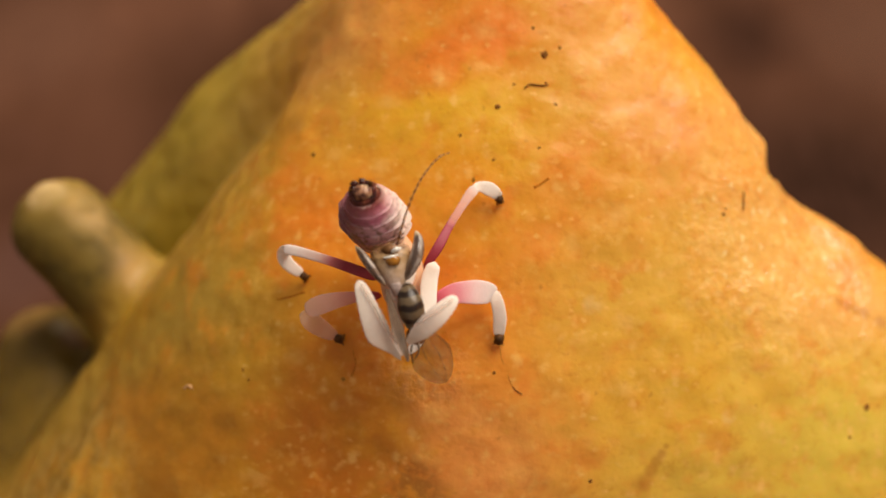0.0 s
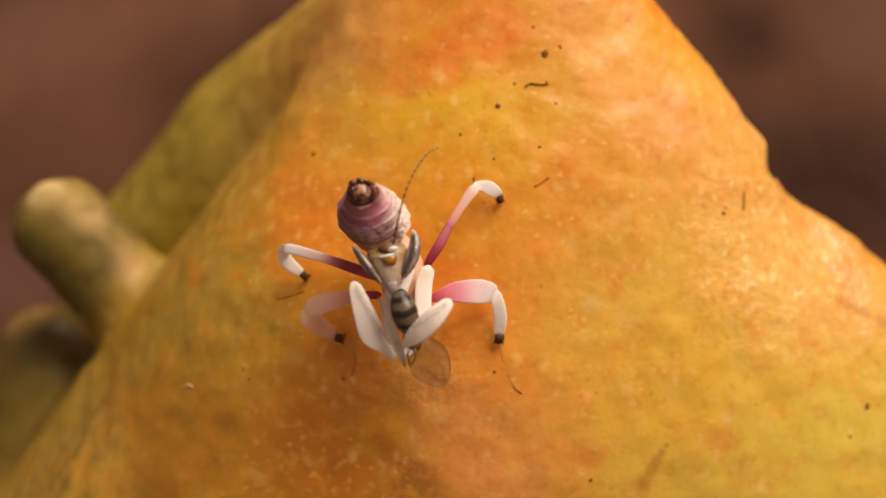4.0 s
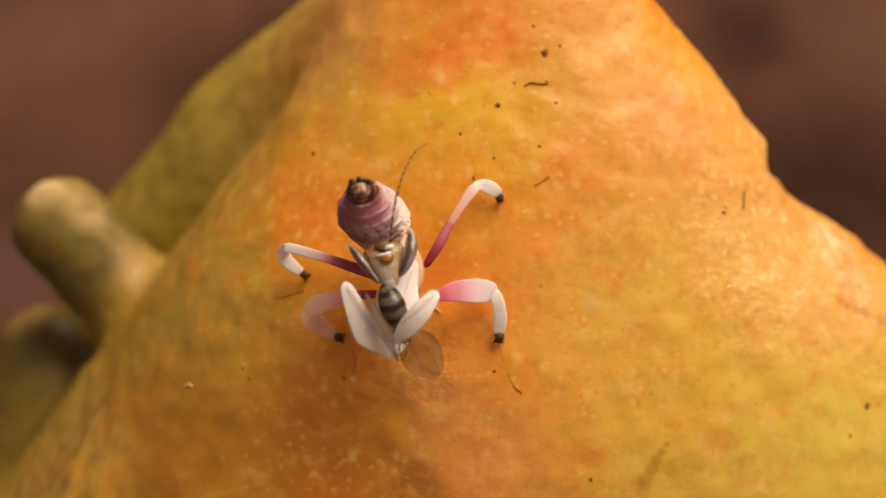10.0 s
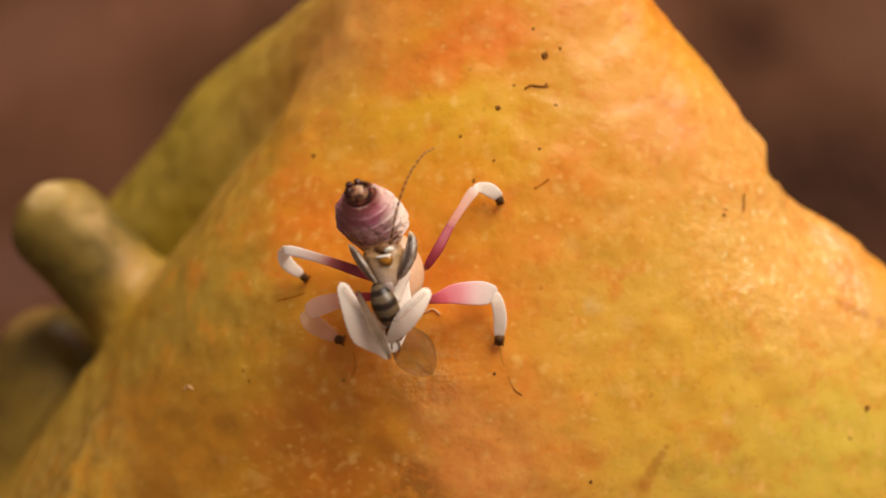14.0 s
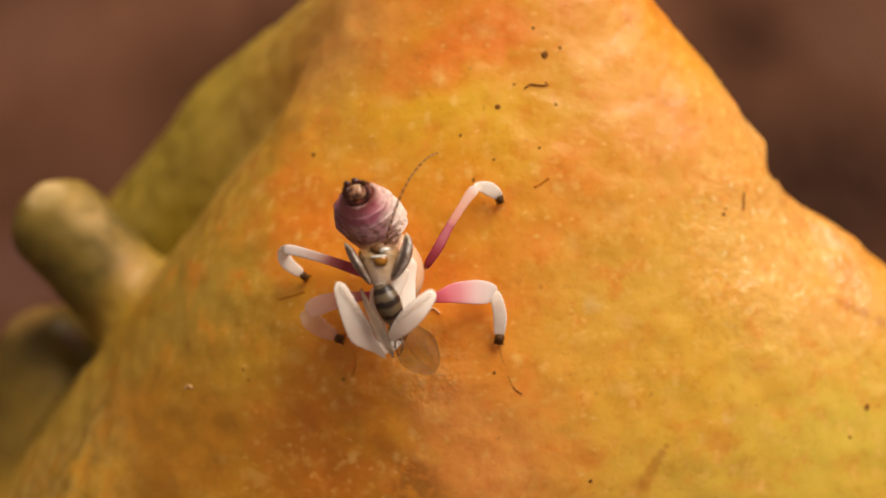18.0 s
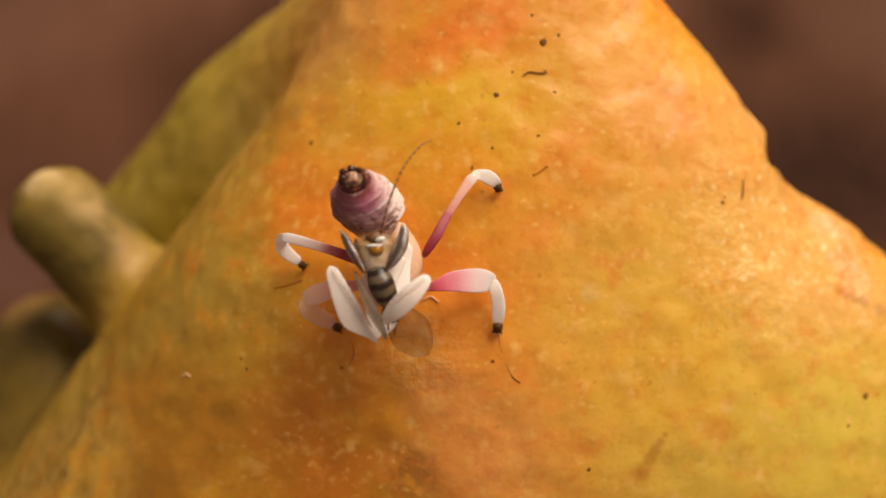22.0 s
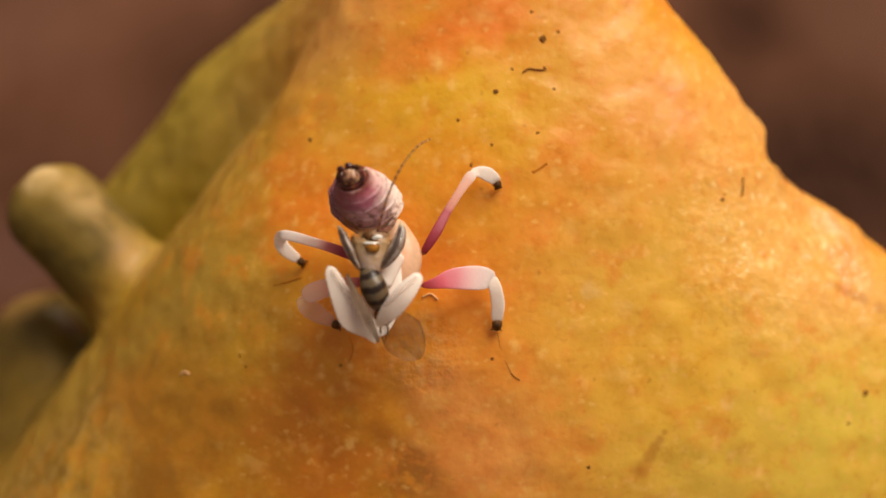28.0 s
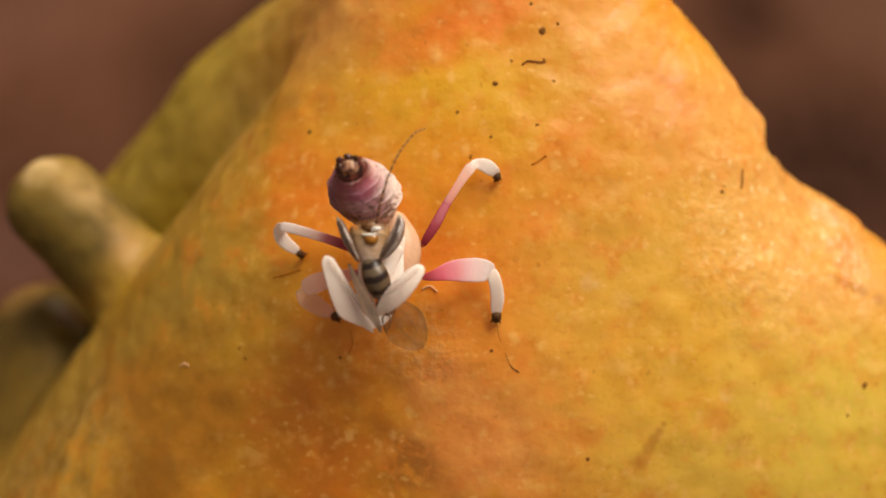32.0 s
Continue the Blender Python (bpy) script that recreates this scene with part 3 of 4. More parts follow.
def skin_mesh(step):
    """Surface nets over the shape, drawn tight onto it, with fine lumps."""
    lo, hi = np.array((-1320, -1600, -1200.0)), np.array((1260, 1000, 330.0))
    n = ((hi - lo) / step).astype(int) + 1
    ax = [lo[i] + step * np.arange(n[i]) for i in range(3)]
    f = np.empty(n, np.float32)
    gy, gz = np.meshgrid(ax[1], ax[2], indexing="ij")
    for i, x in enumerate(ax[0]):
        f[i] = fruit_shape(np.column_stack([np.full(gy.size, x), gy.ravel(), gz.ravel()])).reshape(gy.shape)
    inside = f < 0
    total, count = np.zeros((*(n - 1), 3)), np.zeros(n - 1)
    cut = lambda a, o: a[o[0]:n[0] - 1 + o[0], o[1]:n[1] - 1 + o[1], o[2]:n[2] - 1 + o[2]]
    for axis in range(3):
        for u in (0, 1):
            for v in (0, 1):
                o = [u, v]
                o.insert(axis, 0)
                e = list(o)
                e[axis] = 1
                a, b = cut(f, o), cut(f, e)
                hit = (a < 0) != (b < 0)
                w = np.where(hit, a / np.where(hit, a - b, 1), 0)
                add = np.zeros((*a.shape, 3))
                for k in range(3):
                    add[..., k] = o[k]
                add[..., axis] += w
                total += add * hit[..., None]
                count += hit
    live = count > 0
    number = np.full(live.shape, -1)
    number[live] = np.arange(live.sum())
    cells = np.argwhere(live)
    p = lo + step * (cells + total[live] / count[live][:, None])
    faces = []
    for axis in range(3):
        u, v = [k for k in range(3) if k != axis]
        a = [slice(None)] * 3
        b = [slice(None)] * 3
        a[axis], b[axis] = slice(0, -1), slice(1, None)
        flip = inside[tuple(a)] != inside[tuple(b)]
        e = np.argwhere(flip)
        e = e[(e[:, u] > 0) & (e[:, v] > 0) & (e[:, u] < n[u] - 1) & (e[:, v] < n[v] - 1)]
        inn = inside[tuple(e.T)]
        quad = []
        for du, dv in ((1, 1), (0, 1), (0, 0), (1, 0)):
            c = e.copy()
            c[:, u] -= du
            c[:, v] -= dv
            quad.append(number[tuple(c.T)])
        quad = np.column_stack(quad)
        turn = inn if axis != 1 else ~inn
        quad[~turn] = quad[~turn][:, ::-1]
        faces.append(quad)
    for _ in range(3):
        d = fruit_shape(p)
        g = slope(p)
        p -= g * d[:, None] / np.maximum((g ** 2).sum(1), 0.2)[:, None]
    g = slope(p)
    g /= np.linalg.norm(g, axis=1)[:, None]
    lump = np.array([lumps(q) for q in p])
    return p, (p + g * lump[:, None]) * U, np.vstack(faces)


def lumps(q):
    """How far the skin swells out of its smooth shape."""
    q = Vector(q)
    return noise.noise(q * 0.006) * 3.2 + noise.noise(q * 0.02) * 3.4 + noise.noise(q * 0.055) * 1.7


def slope(p):
    h = 1.5
    return np.column_stack([(fruit_shape(p + h * e) - fruit_shape(p - h * e)) / (2 * h) for e in np.eye(3)])


def skin_at(x, y):
    """The place on the skin seen along the face's line of sight over (x, y) of the grid (y down), in steps, and its normal."""
    eye = np.array((0, 0, EYE / U))
    way = np.array((x - 784, 441 - y, 0)) - eye
    way /= np.linalg.norm(way)
    s = 1500.0
    for _ in range(200):
        d = fruit_shape((eye + way * s)[None])[0]
        s += d * 0.6
        if d < 0.3:
            break
    p = eye + way * s
    g = slope(p[None])[0]
    g = Vector(g / np.linalg.norm(g))
    return Vector(p) + g * lumps(p), g


def build_fruit():
    """The berry in four parts that meet without a step: body, green lobe and two nubs."""
    plain_p, verts, faces = skin_mesh(13.0)
    if volume(verts, faces) < 0:
        faces = faces[:, ::-1]
    flat = mesh_of("whole", verts, faces.tolist(), SKIN, closed=False)
    normals = np.empty(len(verts) * 3, np.float32)
    flat.vertex_normals.foreach_get("vector", normals)
    normals = normals.reshape(-1, 3)
    bpy.data.meshes.remove(flat)
    centre = plain_p[faces].mean(1)
    owner = np.zeros(len(faces), int)
    for k, shape in ((1, GREEN), (1, GREEN_TOP), (1, GREEN_SWELL), (2, NUB), (3, LOW_NUB)):
        owner[round_cone(centre, *shape) < 6] = k
    thing = tagged(new("fruit"), "ripe yellow-orange nipple fruit with green lobes on brown cloth", "fruit")
    thing.matrix_world = FACE
    for k, (name, label) in enumerate((("body", ""), ("lobe", "olive green unripe lobe"), ("nub", "round green and tan nub"), ("nub", "olive nub"))):
        mine = faces[owner == k]
        used, inverse = np.unique(mine, return_inverse=True)
        me = mesh_of(name, verts[used], inverse.reshape(mine.shape).tolist(), SKIN, closed=False)
        me.normals_split_custom_set_from_vertices(normals[used].tolist())
        part(name, me, thing, label=label)
    return thing


fruit = build_fruit()


# ---- table ----
def cloth():
    k, half = 160, 0.7
    verts, faces = [], []
    for j in range(k + 1):
        for i in range(k + 1):
            u, v = 2 * i / k - 1, 2 * j / k - 1
            x, y = half * u ** 3, half * v ** 3
            verts.append((x, y, 0.0012 * (noise.noise((x * 45, y * 14, 0)) - 1.0)))
    for j in range(k):
        for i in range(k):
            a = j * (k + 1) + i
            faces.append((a, a + 1, a + k + 2, a + k + 1))
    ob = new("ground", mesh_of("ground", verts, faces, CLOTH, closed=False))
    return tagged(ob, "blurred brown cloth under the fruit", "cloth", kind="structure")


ground = cloth()


# ---- the mantis ----
def foot_depth(x, y):
    return skin_at(x, y)[0].z


mantis = tagged(new("mantis"), "pink and white flower mantis nymph eating a fly on the fruit", "mantis")
mantis.matrix_world = FACE @ Matrix.Translation(((690 - 784) * U, (441 - 500) * U, 0))


def limb(name, rows, pivot, material, label="", parent=None, **more):
    at = grid(*pivot)
    if parent is not None and parent is not mantis:
        at = at - parent.location
    return part(name, loft(name, rows, pivot, material, **more), parent or mantis, at, label)


def tarsus(x, y, dx, dy, size):
    """The dark end of a leg with two claws, standing on the skin."""
    z = foot_depth(x, y) + 5
    ob = limb("tarsus", ((x - dx, y - dy, z + 16, size, size), (x, y, z + 4, size * 0.9, size * 0.8), (x + dx * 0.4, y + dy * 0.4, z, size * 0.5, size * 0.4)),
              (x, y, z), CLAW, "dark brown foot", rings=10, around=10, rough=0.12, seed=int(x))
    for s in (-1, 1):
        ux, uy = -dy * s, dx * s
        limb("claw", ((x, y, z + 3, 5, 5), (x + ux * 0.6 + dx * 0.3, y + uy * 0.6 + dy * 0.3, z + 2, 4, 4), (x + ux + dx * 0.6, y + uy + dy * 0.6, z - 2, 1.5, 1.5)),
             (x, y, z), CLAW, parent=ob, rings=8, around=6)


# hind and middle legs: femur, tibia and foot
def legs():
    z = foot_depth(541, 492)
    limb("femur", ((672, 494, 85, 15, 12), (632, 479, 84, 19, 13), (580, 461, 64, 17, 11), (525, 445, 42, 18, 11), (501, 441, 32, 17, 10)), (502, 441, 32), THIN_LEG, "thin leg, dark red to white", flat=0.5)
    limb("tibia", ((508, 438, 33, 14, 10), (502, 448, z + 32, 22, 11), (506, 463, z + 27, 24, 12), (520, 476, z + 22, 21, 12), (536, 486, z + 16, 15, 10)), (502, 441, 32), WHITE, "white curved shin", flat=0.5)
    tarsus(541, 492, 7, 5, 14)
    z = foot_depth(605, 602)
    limb("femur", ((676, 524, 80, 15, 12), (640, 525, 82, 17, 11), (592, 533, 76, 30, 9), (560, 543, 66, 34, 8), (541, 553, 58, 24, 7)), (545, 550, 60), HAZY, "broad mauve leg lobe", flat=0.5)
    limb("tibia", ((540, 548, 58, 24, 7), (550, 568, 50, 34, 9), (572, 584, z + 30, 30, 9), (596, 597, z + 16, 18, 8)), (545, 550, 60), HAZY_SHIN, "mauve shin", flat=0.5)
    tarsus(604, 601, 10, 2, 17)
    z = foot_depth(884, 354)
    limb("femur", ((752, 478, 82, 8, 9), (760, 463, 88, 15, 12), (777, 436, 86, 18, 14), (795, 402, 70, 15, 13), (817, 367, 52, 15, 11), (834, 342, 40, 19, 11), (844, 333, 33, 17, 9)), (843, 330, 33), MAUVE_LEG, "thin leg, dark red to rosy white", flat=0.5)
    limb("tibia", ((838, 335, 35, 14, 10), (850, 331, z + 32, 19, 11), (866, 335, z + 27, 25, 12), (879, 344, z + 22, 21, 11), (885, 351, z + 12, 12, 9)), (843, 330, 33), WHITE, "short white shin", flat=0.5)
    tarsus(885, 357, 2, 7, 15)
    z = foot_depth(884, 605)
    limb("femur", ((748, 532, 84, 10, 10), (775, 527, 88, 20, 11), (800, 520, 80, 34, 10), (826, 518, 70, 41, 10), (850, 518, 52, 43, 10), (868, 520, 40, 36, 10), (878, 524, 33, 22, 10)), (872, 512, 35), PETAL, "petal-shaped leg lobe, red to white", flat=0.5)
    limb("tibia", ((872, 516, 36, 20, 12), (880, 535, z + 31, 23, 12), (885, 562, z + 25, 24, 12), (884, 582, z + 19, 22, 11), (883, 596, z + 14, 17, 9)), (872, 512, 35), WHITE, "white shin", flat=0.5)
    tarsus(883, 605, -1, 10, 18)


legs()

thorax = limb("thorax", ((702, 545, 92, 40, 36), (708, 515, 92, 68, 48), (712, 480, 84, 78, 52), (700, 445, 74, 66, 50), (690, 420, 66, 50, 44)), (720, 480, 84), PEACH, "pale peach thorax")
neck = limb("prothorax", ((712, 470, 118, 44, 30), (702, 505, 132, 40, 28), (697, 535, 142, 30, 22)), (712, 475, 118), WHITE, "white neck plate")


# abdomen: curled up, its dark tip towards the lens
def belly():
    base = (682, 425, 40)
    holder = limb("abdomen", ((682, 432, 48, 56, 56), (676, 420, 66, 78, 74), (670, 408, 86, 90, 88)), base, ABDOMEN_PALE, "pink curled abdomen with serrated edges", rings=10, around=24)
    spots = spline(((672, 412, 78, 94), (665, 396, 104, 108), (660, 384, 124, 113), (655, 370, 142, 107), (649, 358, 158, 92), (643, 346, 172, 66), (638, 340, 184, 46)), 8)
    o = grid(*base)
    for k in range(7):
        a, b = spots[k], spots[k + 1]
        verts, faces, along = [], [], []
        m, steps = 40, 5
        d = (grid(*b[:3]) - grid(*a[:3])).normalized()
        side = d.cross(Vector((0, 1, 0.2))).normalized()
        up = side.cross(d)
        for i in range(steps + 2):
            t = min(i, steps) / steps
            swell = 1 + 0.006 * math.sin(t * math.pi * 0.62)
            rad = (a[3] + (b[3] - a[3]) * t) / 2 * swell * U * narrow(a[2] + (b[2] - a[2]) * t) * 0.97
            if i == steps + 1:
                rad *= 0.97
            c = grid(*(a[:3] + (b[:3] - a[:3]) * (t * 1.01))) - o
            for j in range(m):
                ang = 2 * math.pi * j / m
                edge = max(0.0, (abs(math.cos(ang)) - 0.55) / 0.45)
                flare = 1 + 0.20 * t ** 3 * edge ** 0.7 * (0.85 + 0.5 * noise.noise((j * 0.6, k * 2.3, 0.5)))
                flare += (0.012 + 0.03 * t ** 3) * noise.noise((j * 1.3, k * 3.1, i * 0.7))
                verts.append(c + side * math.cos(ang) * rad * flare + up * math.sin(ang) * rad * 0.94)
                along.append(t)
        for i in range(steps + 1):
            for j in range(m):
                p, q = i * m + j, i * m + (j + 1) % m
                faces.append((p, q, q + m, p + m))
        faces.append(tuple(range((steps + 1) * m, (steps + 2) * m)))
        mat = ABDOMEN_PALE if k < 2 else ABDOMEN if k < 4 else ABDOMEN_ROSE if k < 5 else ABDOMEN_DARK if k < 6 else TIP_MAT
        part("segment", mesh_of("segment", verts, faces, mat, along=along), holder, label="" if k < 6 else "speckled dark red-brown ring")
    limb("tip_plate", ((639, 341, 182, 36, 34), (638, 338, 191, 32, 30), (637, 335, 197, 18, 16)), (640, 340, 186), TIP_CENTRE, "speckled tan tip", parent=holder, rings=10, around=16, rough=0.07)
    # a crown of dark knobs round the tip
    rnd = random.Random(4)
    for q in range(11):
        a = 2 * math.pi * q / 11 + rnd.uniform(-0.2, 0.2)
        g = rnd.uniform(8.0, 14.0) * (1.15 if math.sin(a) > 0.2 else 0.9)
        x, y = 637 + 18.5 * math.cos(a), 335 + 15 * math.sin(a)
        zz = 184 - 5 * math.sin(a)
        limb("knob", ((x, y + 1, zz - 4, g, g), (x, y, zz + 1, g * 1.15, g), (x + math.cos(a), y + math.sin(a), zz + 4, g * 0.7, g * 0.6)), (x, y, zz), TIP_MAT, parent=holder, rings=7, around=8, rough=0.2, seed=q)
    for x, y, s, zz in ((652, 323, 9, 186), (651, 364, 8.5, 164), (661, 335, 6, 176), (618, 337, 6, 178), (654, 346, 6, 174)):
        limb("cercus", ((x, y + 2, zz, s, s), (x, y, zz + 7, s, s), (x, y - 2, zz + 12, s * 0.5, s * 0.5)), (x, y, zz), CLAW, "tiny dark knob", parent=holder, rings=8, around=8)
    for x, y, s, zz in ((661, 347, 5, 170), (624, 334, 4, 182), (664, 330, 5, 172)):
        limb("bead", ((x, y + 1, zz, s, s), (x, y, zz + 5, s, s), (x, y - 1, zz + 9, s * 0.5, s * 0.5)), (x, y, zz), IVORY, "shiny pale bead", parent=holder, rings=7, around=8)
    return holder


abdomen = belly()


# head: tan wedge face with two pointed striped eyes
def build_head():
    pivot = (684, 450, 150)
    ob = limb("head", ((678, 428, 138, 54, 30), (679, 444, 150, 72, 38), (683, 466, 156, 62, 40), (688, 490, 158, 42, 32), (692, 510, 156, 28, 22)), pivot, FACE_TAN, "tan wedge-shaped head", rings=20, around=18)
    limb("eye", ((671, 504, 158, 7, 12), (657, 487, 166, 13, 18), (642, 467, 166, 17, 19), (628, 447, 158, 14, 13), (617, 433, 152, 4, 5)), pivot, EYE_MAT, "pointed grey-striped eye", parent=ob, around=44)
    limb("eye", ((704, 494, 156, 10, 14), (716, 474, 164, 20, 22), (726, 449, 166, 24, 22), (729, 424, 158, 18, 14), (724, 406, 150, 5, 5)), pivot, EYE_MAT, "pointed grey-striped eye", parent=ob, around=44)
    limb("ocelli", ((682, 450, 170, 20, 12), (684, 460, 175, 26, 14), (685, 469, 173, 17, 10)), pivot, GOLD, "glossy amber ocelli", parent=ob, rings=12, around=14)
    # white highlights by the ocelli, modelled as two pale strips
    limb("highlight_strip", ((666, 455, 172, 4, 6), (680, 453, 177, 6, 7), (694, 449, 174, 4, 6)), pivot, IVORY, "white highlight on the head, modelled as a strip", parent=ob, rings=12, around=10)
    limb("highlight_strip", ((681, 444, 174, 5, 6), (689, 440, 178, 9, 9), (698, 438, 174, 5, 6)), pivot, IVORY, "white highlight on the head, modelled as a strip", parent=ob, rings=12, around=10)
    limb("brow", ((664, 441, 160, 12, 10), (675, 442, 168, 15, 12), (686, 446, 166, 8, 8)), pivot, CLAW, "dark brown brow", parent=ob, rings=10, around=10, rough=0.1, seed=3)
    limb("mouthparts", ((688, 496, 166, 22, 14), (690, 510, 164, 20, 12), (692, 524, 158, 12, 8)), pivot, MOUTH, "pale mouthparts", parent=ob, rings=10, around=10)
    return ob


head = build_head()
antenna = limb("antenna", ((691, 432, 172, 4, 4), (695, 396, 196, 3.8, 3.8), (702, 355, 205, 3.8, 3.8), (712, 320, 204, 3.6, 3.6), (724, 293, 198, 3.2, 3.2), (741, 268, 190, 2.8, 2.8), (759, 256, 180, 1.8, 1.8)),
               (692, 432, 172), ANTENNA_MAT, "thin banded brown antenna", rings=44, around=6, cap=(0, 0))


# raptorial forelegs: coxa, femur and folded tibia
def foreleg_left():
    pivot = (695, 634, 165)
    ob = limb("fore_femur", ((610, 503, 178, 14, 9), (617, 520, 182, 25, 10), (630, 553, 184, 35, 10), (641, 578, 182, 42, 10), (651, 598, 178, 43, 10), (663, 612, 174, 28, 9), (678, 625, 170, 15, 8), (692, 641, 164, 6, 6)), pivot, FORE, "broad white grasping foreleg", saw=0.06, rings=34, flat=0.4)
    limb("fore_tibia", ((614, 508, 186, 7, 6), (640, 545, 190, 8, 6), (664, 584, 188, 8, 6), (684, 614, 182, 4, 4)), pivot, GLASSY, "folded translucent shin", parent=ob)
    limb("coxa", ((676, 512, 128, 20, 18), (680, 560, 140, 24, 14), (688, 610, 156, 20, 12), (693, 634, 162, 10, 8)), pivot, WHITE, parent=ob, flat=0.6)
    return ob


def foreleg_right():
    pivot = (708, 606, 168)
    ob = limb("fore_femur", ((779, 527, 194, 14, 9), (768, 540, 202, 26, 10), (747, 563, 208, 36, 10), (724, 588, 202, 34, 9), (706, 606, 188, 20, 8), (698, 616, 170, 7, 6)), pivot, FORE, "white grasping foreleg", saw=0.06, rings=34, flat=0.4)
    limb("fore_tibia", ((774, 531, 202, 7, 6), (752, 550, 210, 8, 6), (726, 570, 208, 8, 6), (708, 584, 198, 4, 4)), pivot, GLASSY, "folded translucent shin", parent=ob)
    limb("coxa", ((738, 468, 116, 24, 20), (730, 505, 122, 30, 18), (730, 560, 138, 28, 14), (716, 606, 152, 24, 12), (701, 634, 160, 12, 8)), pivot, WHITE, parent=ob, flat=0.6)
    return ob


left_arm, right_arm = foreleg_left(), foreleg_right()

# ---- the fly in its grip ----
fly = tagged(new("fly"), "small fly with brown and tan stripes, held by the mantis", "fly")
fly.matrix_world = mantis.matrix_world @ Matrix.Translation(grid(700, 556, 150))
FLY_AT = grid(700, 556, 150)


def fly_part(name, rows, pivot, material, label="", **more):
    return part(name, loft(name, rows, pivot, material, **more), fly, grid(*pivot) - FLY_AT, label)


fly_part("abdomen", ((684, 518, 150, 20, 20), (688, 530, 160, 36, 34), (696, 552, 166, 47, 42), (705, 575, 162, 40, 36), (710, 590, 154, 24, 22)), (700, 556, 150), FLY_MAT, "brown and tan striped abdomen", rings=30, around=24)
fly_part("thorax", ((710, 590, 150, 28, 26), (714, 606, 148, 36, 30), (716, 622, 144, 22, 20)), (700, 556, 150), DIRT, "dark thorax")


def wing(tip, root, width, z0, z1, lean, label, material):
    """A flat, veined wing, a hair thick."""
    a, b = grid(root[0], root[1], z0) - FLY_AT, grid(tip[0], tip[1], z1) - FLY_AT
    d = b - a
    out = d.cross(Vector((math.sin(lean), 0, math.cos(lean)))).normalized()
    nrm = out.cross(d).normalized()
    k, m = 22, 7
    verts, faces = [], []
    for s in (1, -1):
        for i in range(k + 1):
            t = i / k
            w = width * U / 2 * (math.sin(math.pi * min(1, t * 0.93 + 0.07)) ** 0.55) * (0.55 + 0.45 * min(1, t * 1.8))
            for j in range(m):
                u = j / (m - 1) * 2 - 1
                verts.append(a + d * t + out * (w * u) + nrm * (s * 0.35 + 2.5 * math.sin(u * 3 + t * 4)) * U)
    per = (k + 1) * m
    for s in (0, 1):
        for i in range(k):
            for j in range(m - 1):
                q = s * per + i * m + j
                f = (q, q + 1, q + m + 1, q + m)
                faces.append(f if s == 0 else f[::-1])
    rim = [i * m for i in range(k + 1)] + [k * m + j for j in range(1, m)] + [i * m + m - 1 for i in range(k - 1, -1, -1)] + [j for j in range(m - 2, 0, -1)]
    for i, q in enumerate(rim):
        r = rim[(i + 1) % len(rim)]
        faces.append((r, q, q + per, r + per))
    ob = part("wing", mesh_of("wing", verts, faces, material), fly, label=label)
    for off in (-0.92, -0.35, 0.25):
        vv, ff = [], []
        for i in range(k - 1):
            t = (i + 1) / k
            w = width * U / 2 * (math.sin(math.pi * min(1, t * 0.93 + 0.07)) ** 0.55) * (0.55 + 0.45 * min(1, t * 1.8))
            c = a + d * t + out * (w * off) + nrm * 2.5 * math.sin(off * 3 + t * 4) * U
            for j in range(4):
                ang = j * math.pi / 2
                vv.append(c + (out * math.cos(ang) + nrm * math.sin(ang)) * 0.35 * U)
        for i in range(k - 2):
            for j in range(4):
                q, r = i * 4 + j, i * 4 + (j + 1) % 4
                ff.append((q, r, r + 4, q + 4))
        part("vein", mesh_of("vein", vv, ff, VEIN), ob)
    return ob


wing((778, 677), (710, 588), 74, 156, 112, 0.25, "clear tan fly wing", WING_MAT)
wing((705, 650), (649, 529), 23, 198, 188, 0.8, "folded grey-brown fly wing", FOLDED)
fly_part("leg", ((712, 612, 150, 4, 4), (708, 630, 160, 3.4, 3.4), (716, 652, 140, 2, 2)), (712, 612, 150), VEIN, rings=12, around=6)
fly_part("leg", ((716, 606, 152, 4, 4), (722, 628, 162, 3.2, 3.2), (716, 646, 150, 2, 2)), (716, 606, 152), VEIN, rings=12, around=6)


# ---- dirt on the skin ----
FAINT = {(910, 149), (984, 185), (815, 240), (874, 283), (555, 274), (944, 50), (955, 262), (440, 673), (430, 655), (608, 672), (838, 319), (991, 85)}


def speck(x, y, size, seed, long=1.0, turn=0.0):
    """A crumb of dirt lying on the skin."""
    p, nrm = skin_at(x, y)
    bm = bmesh.new()
    bmesh.ops.create_icosphere(bm, subdivisions=2, radius=size / 2 * U)
    for v in bm.verts:
        g = 1 + 0.45 * noise.noise(v.co / (size * U) * 2.6 + Vector((seed * 7.1, 0, 0)))
        v.co = Vector((v.co.x * long, v.co.y, v.co.z * 0.45)) * g
    me = bpy.data.meshes.new("dirt_speck")
    bm.to_mesh(me)
    bm.free()
    faint = (x, y) in FAINT
    me.materials.append(TAN_DIRT if faint else DIRT)
    ob = tagged(new("dirt_speck", me), "tan crumb of dirt on the fruit skin" if faint else "dark brown crumb of dirt on the fruit skin", "dirt", "dirt specks")
    ob.matrix_world = FACE @ Matrix.Translation(p * U) @ nrm.to_track_quat("Z", "Y").to_matrix().to_4x4() @ pose(0, 0, 0, 0, 0, turn)


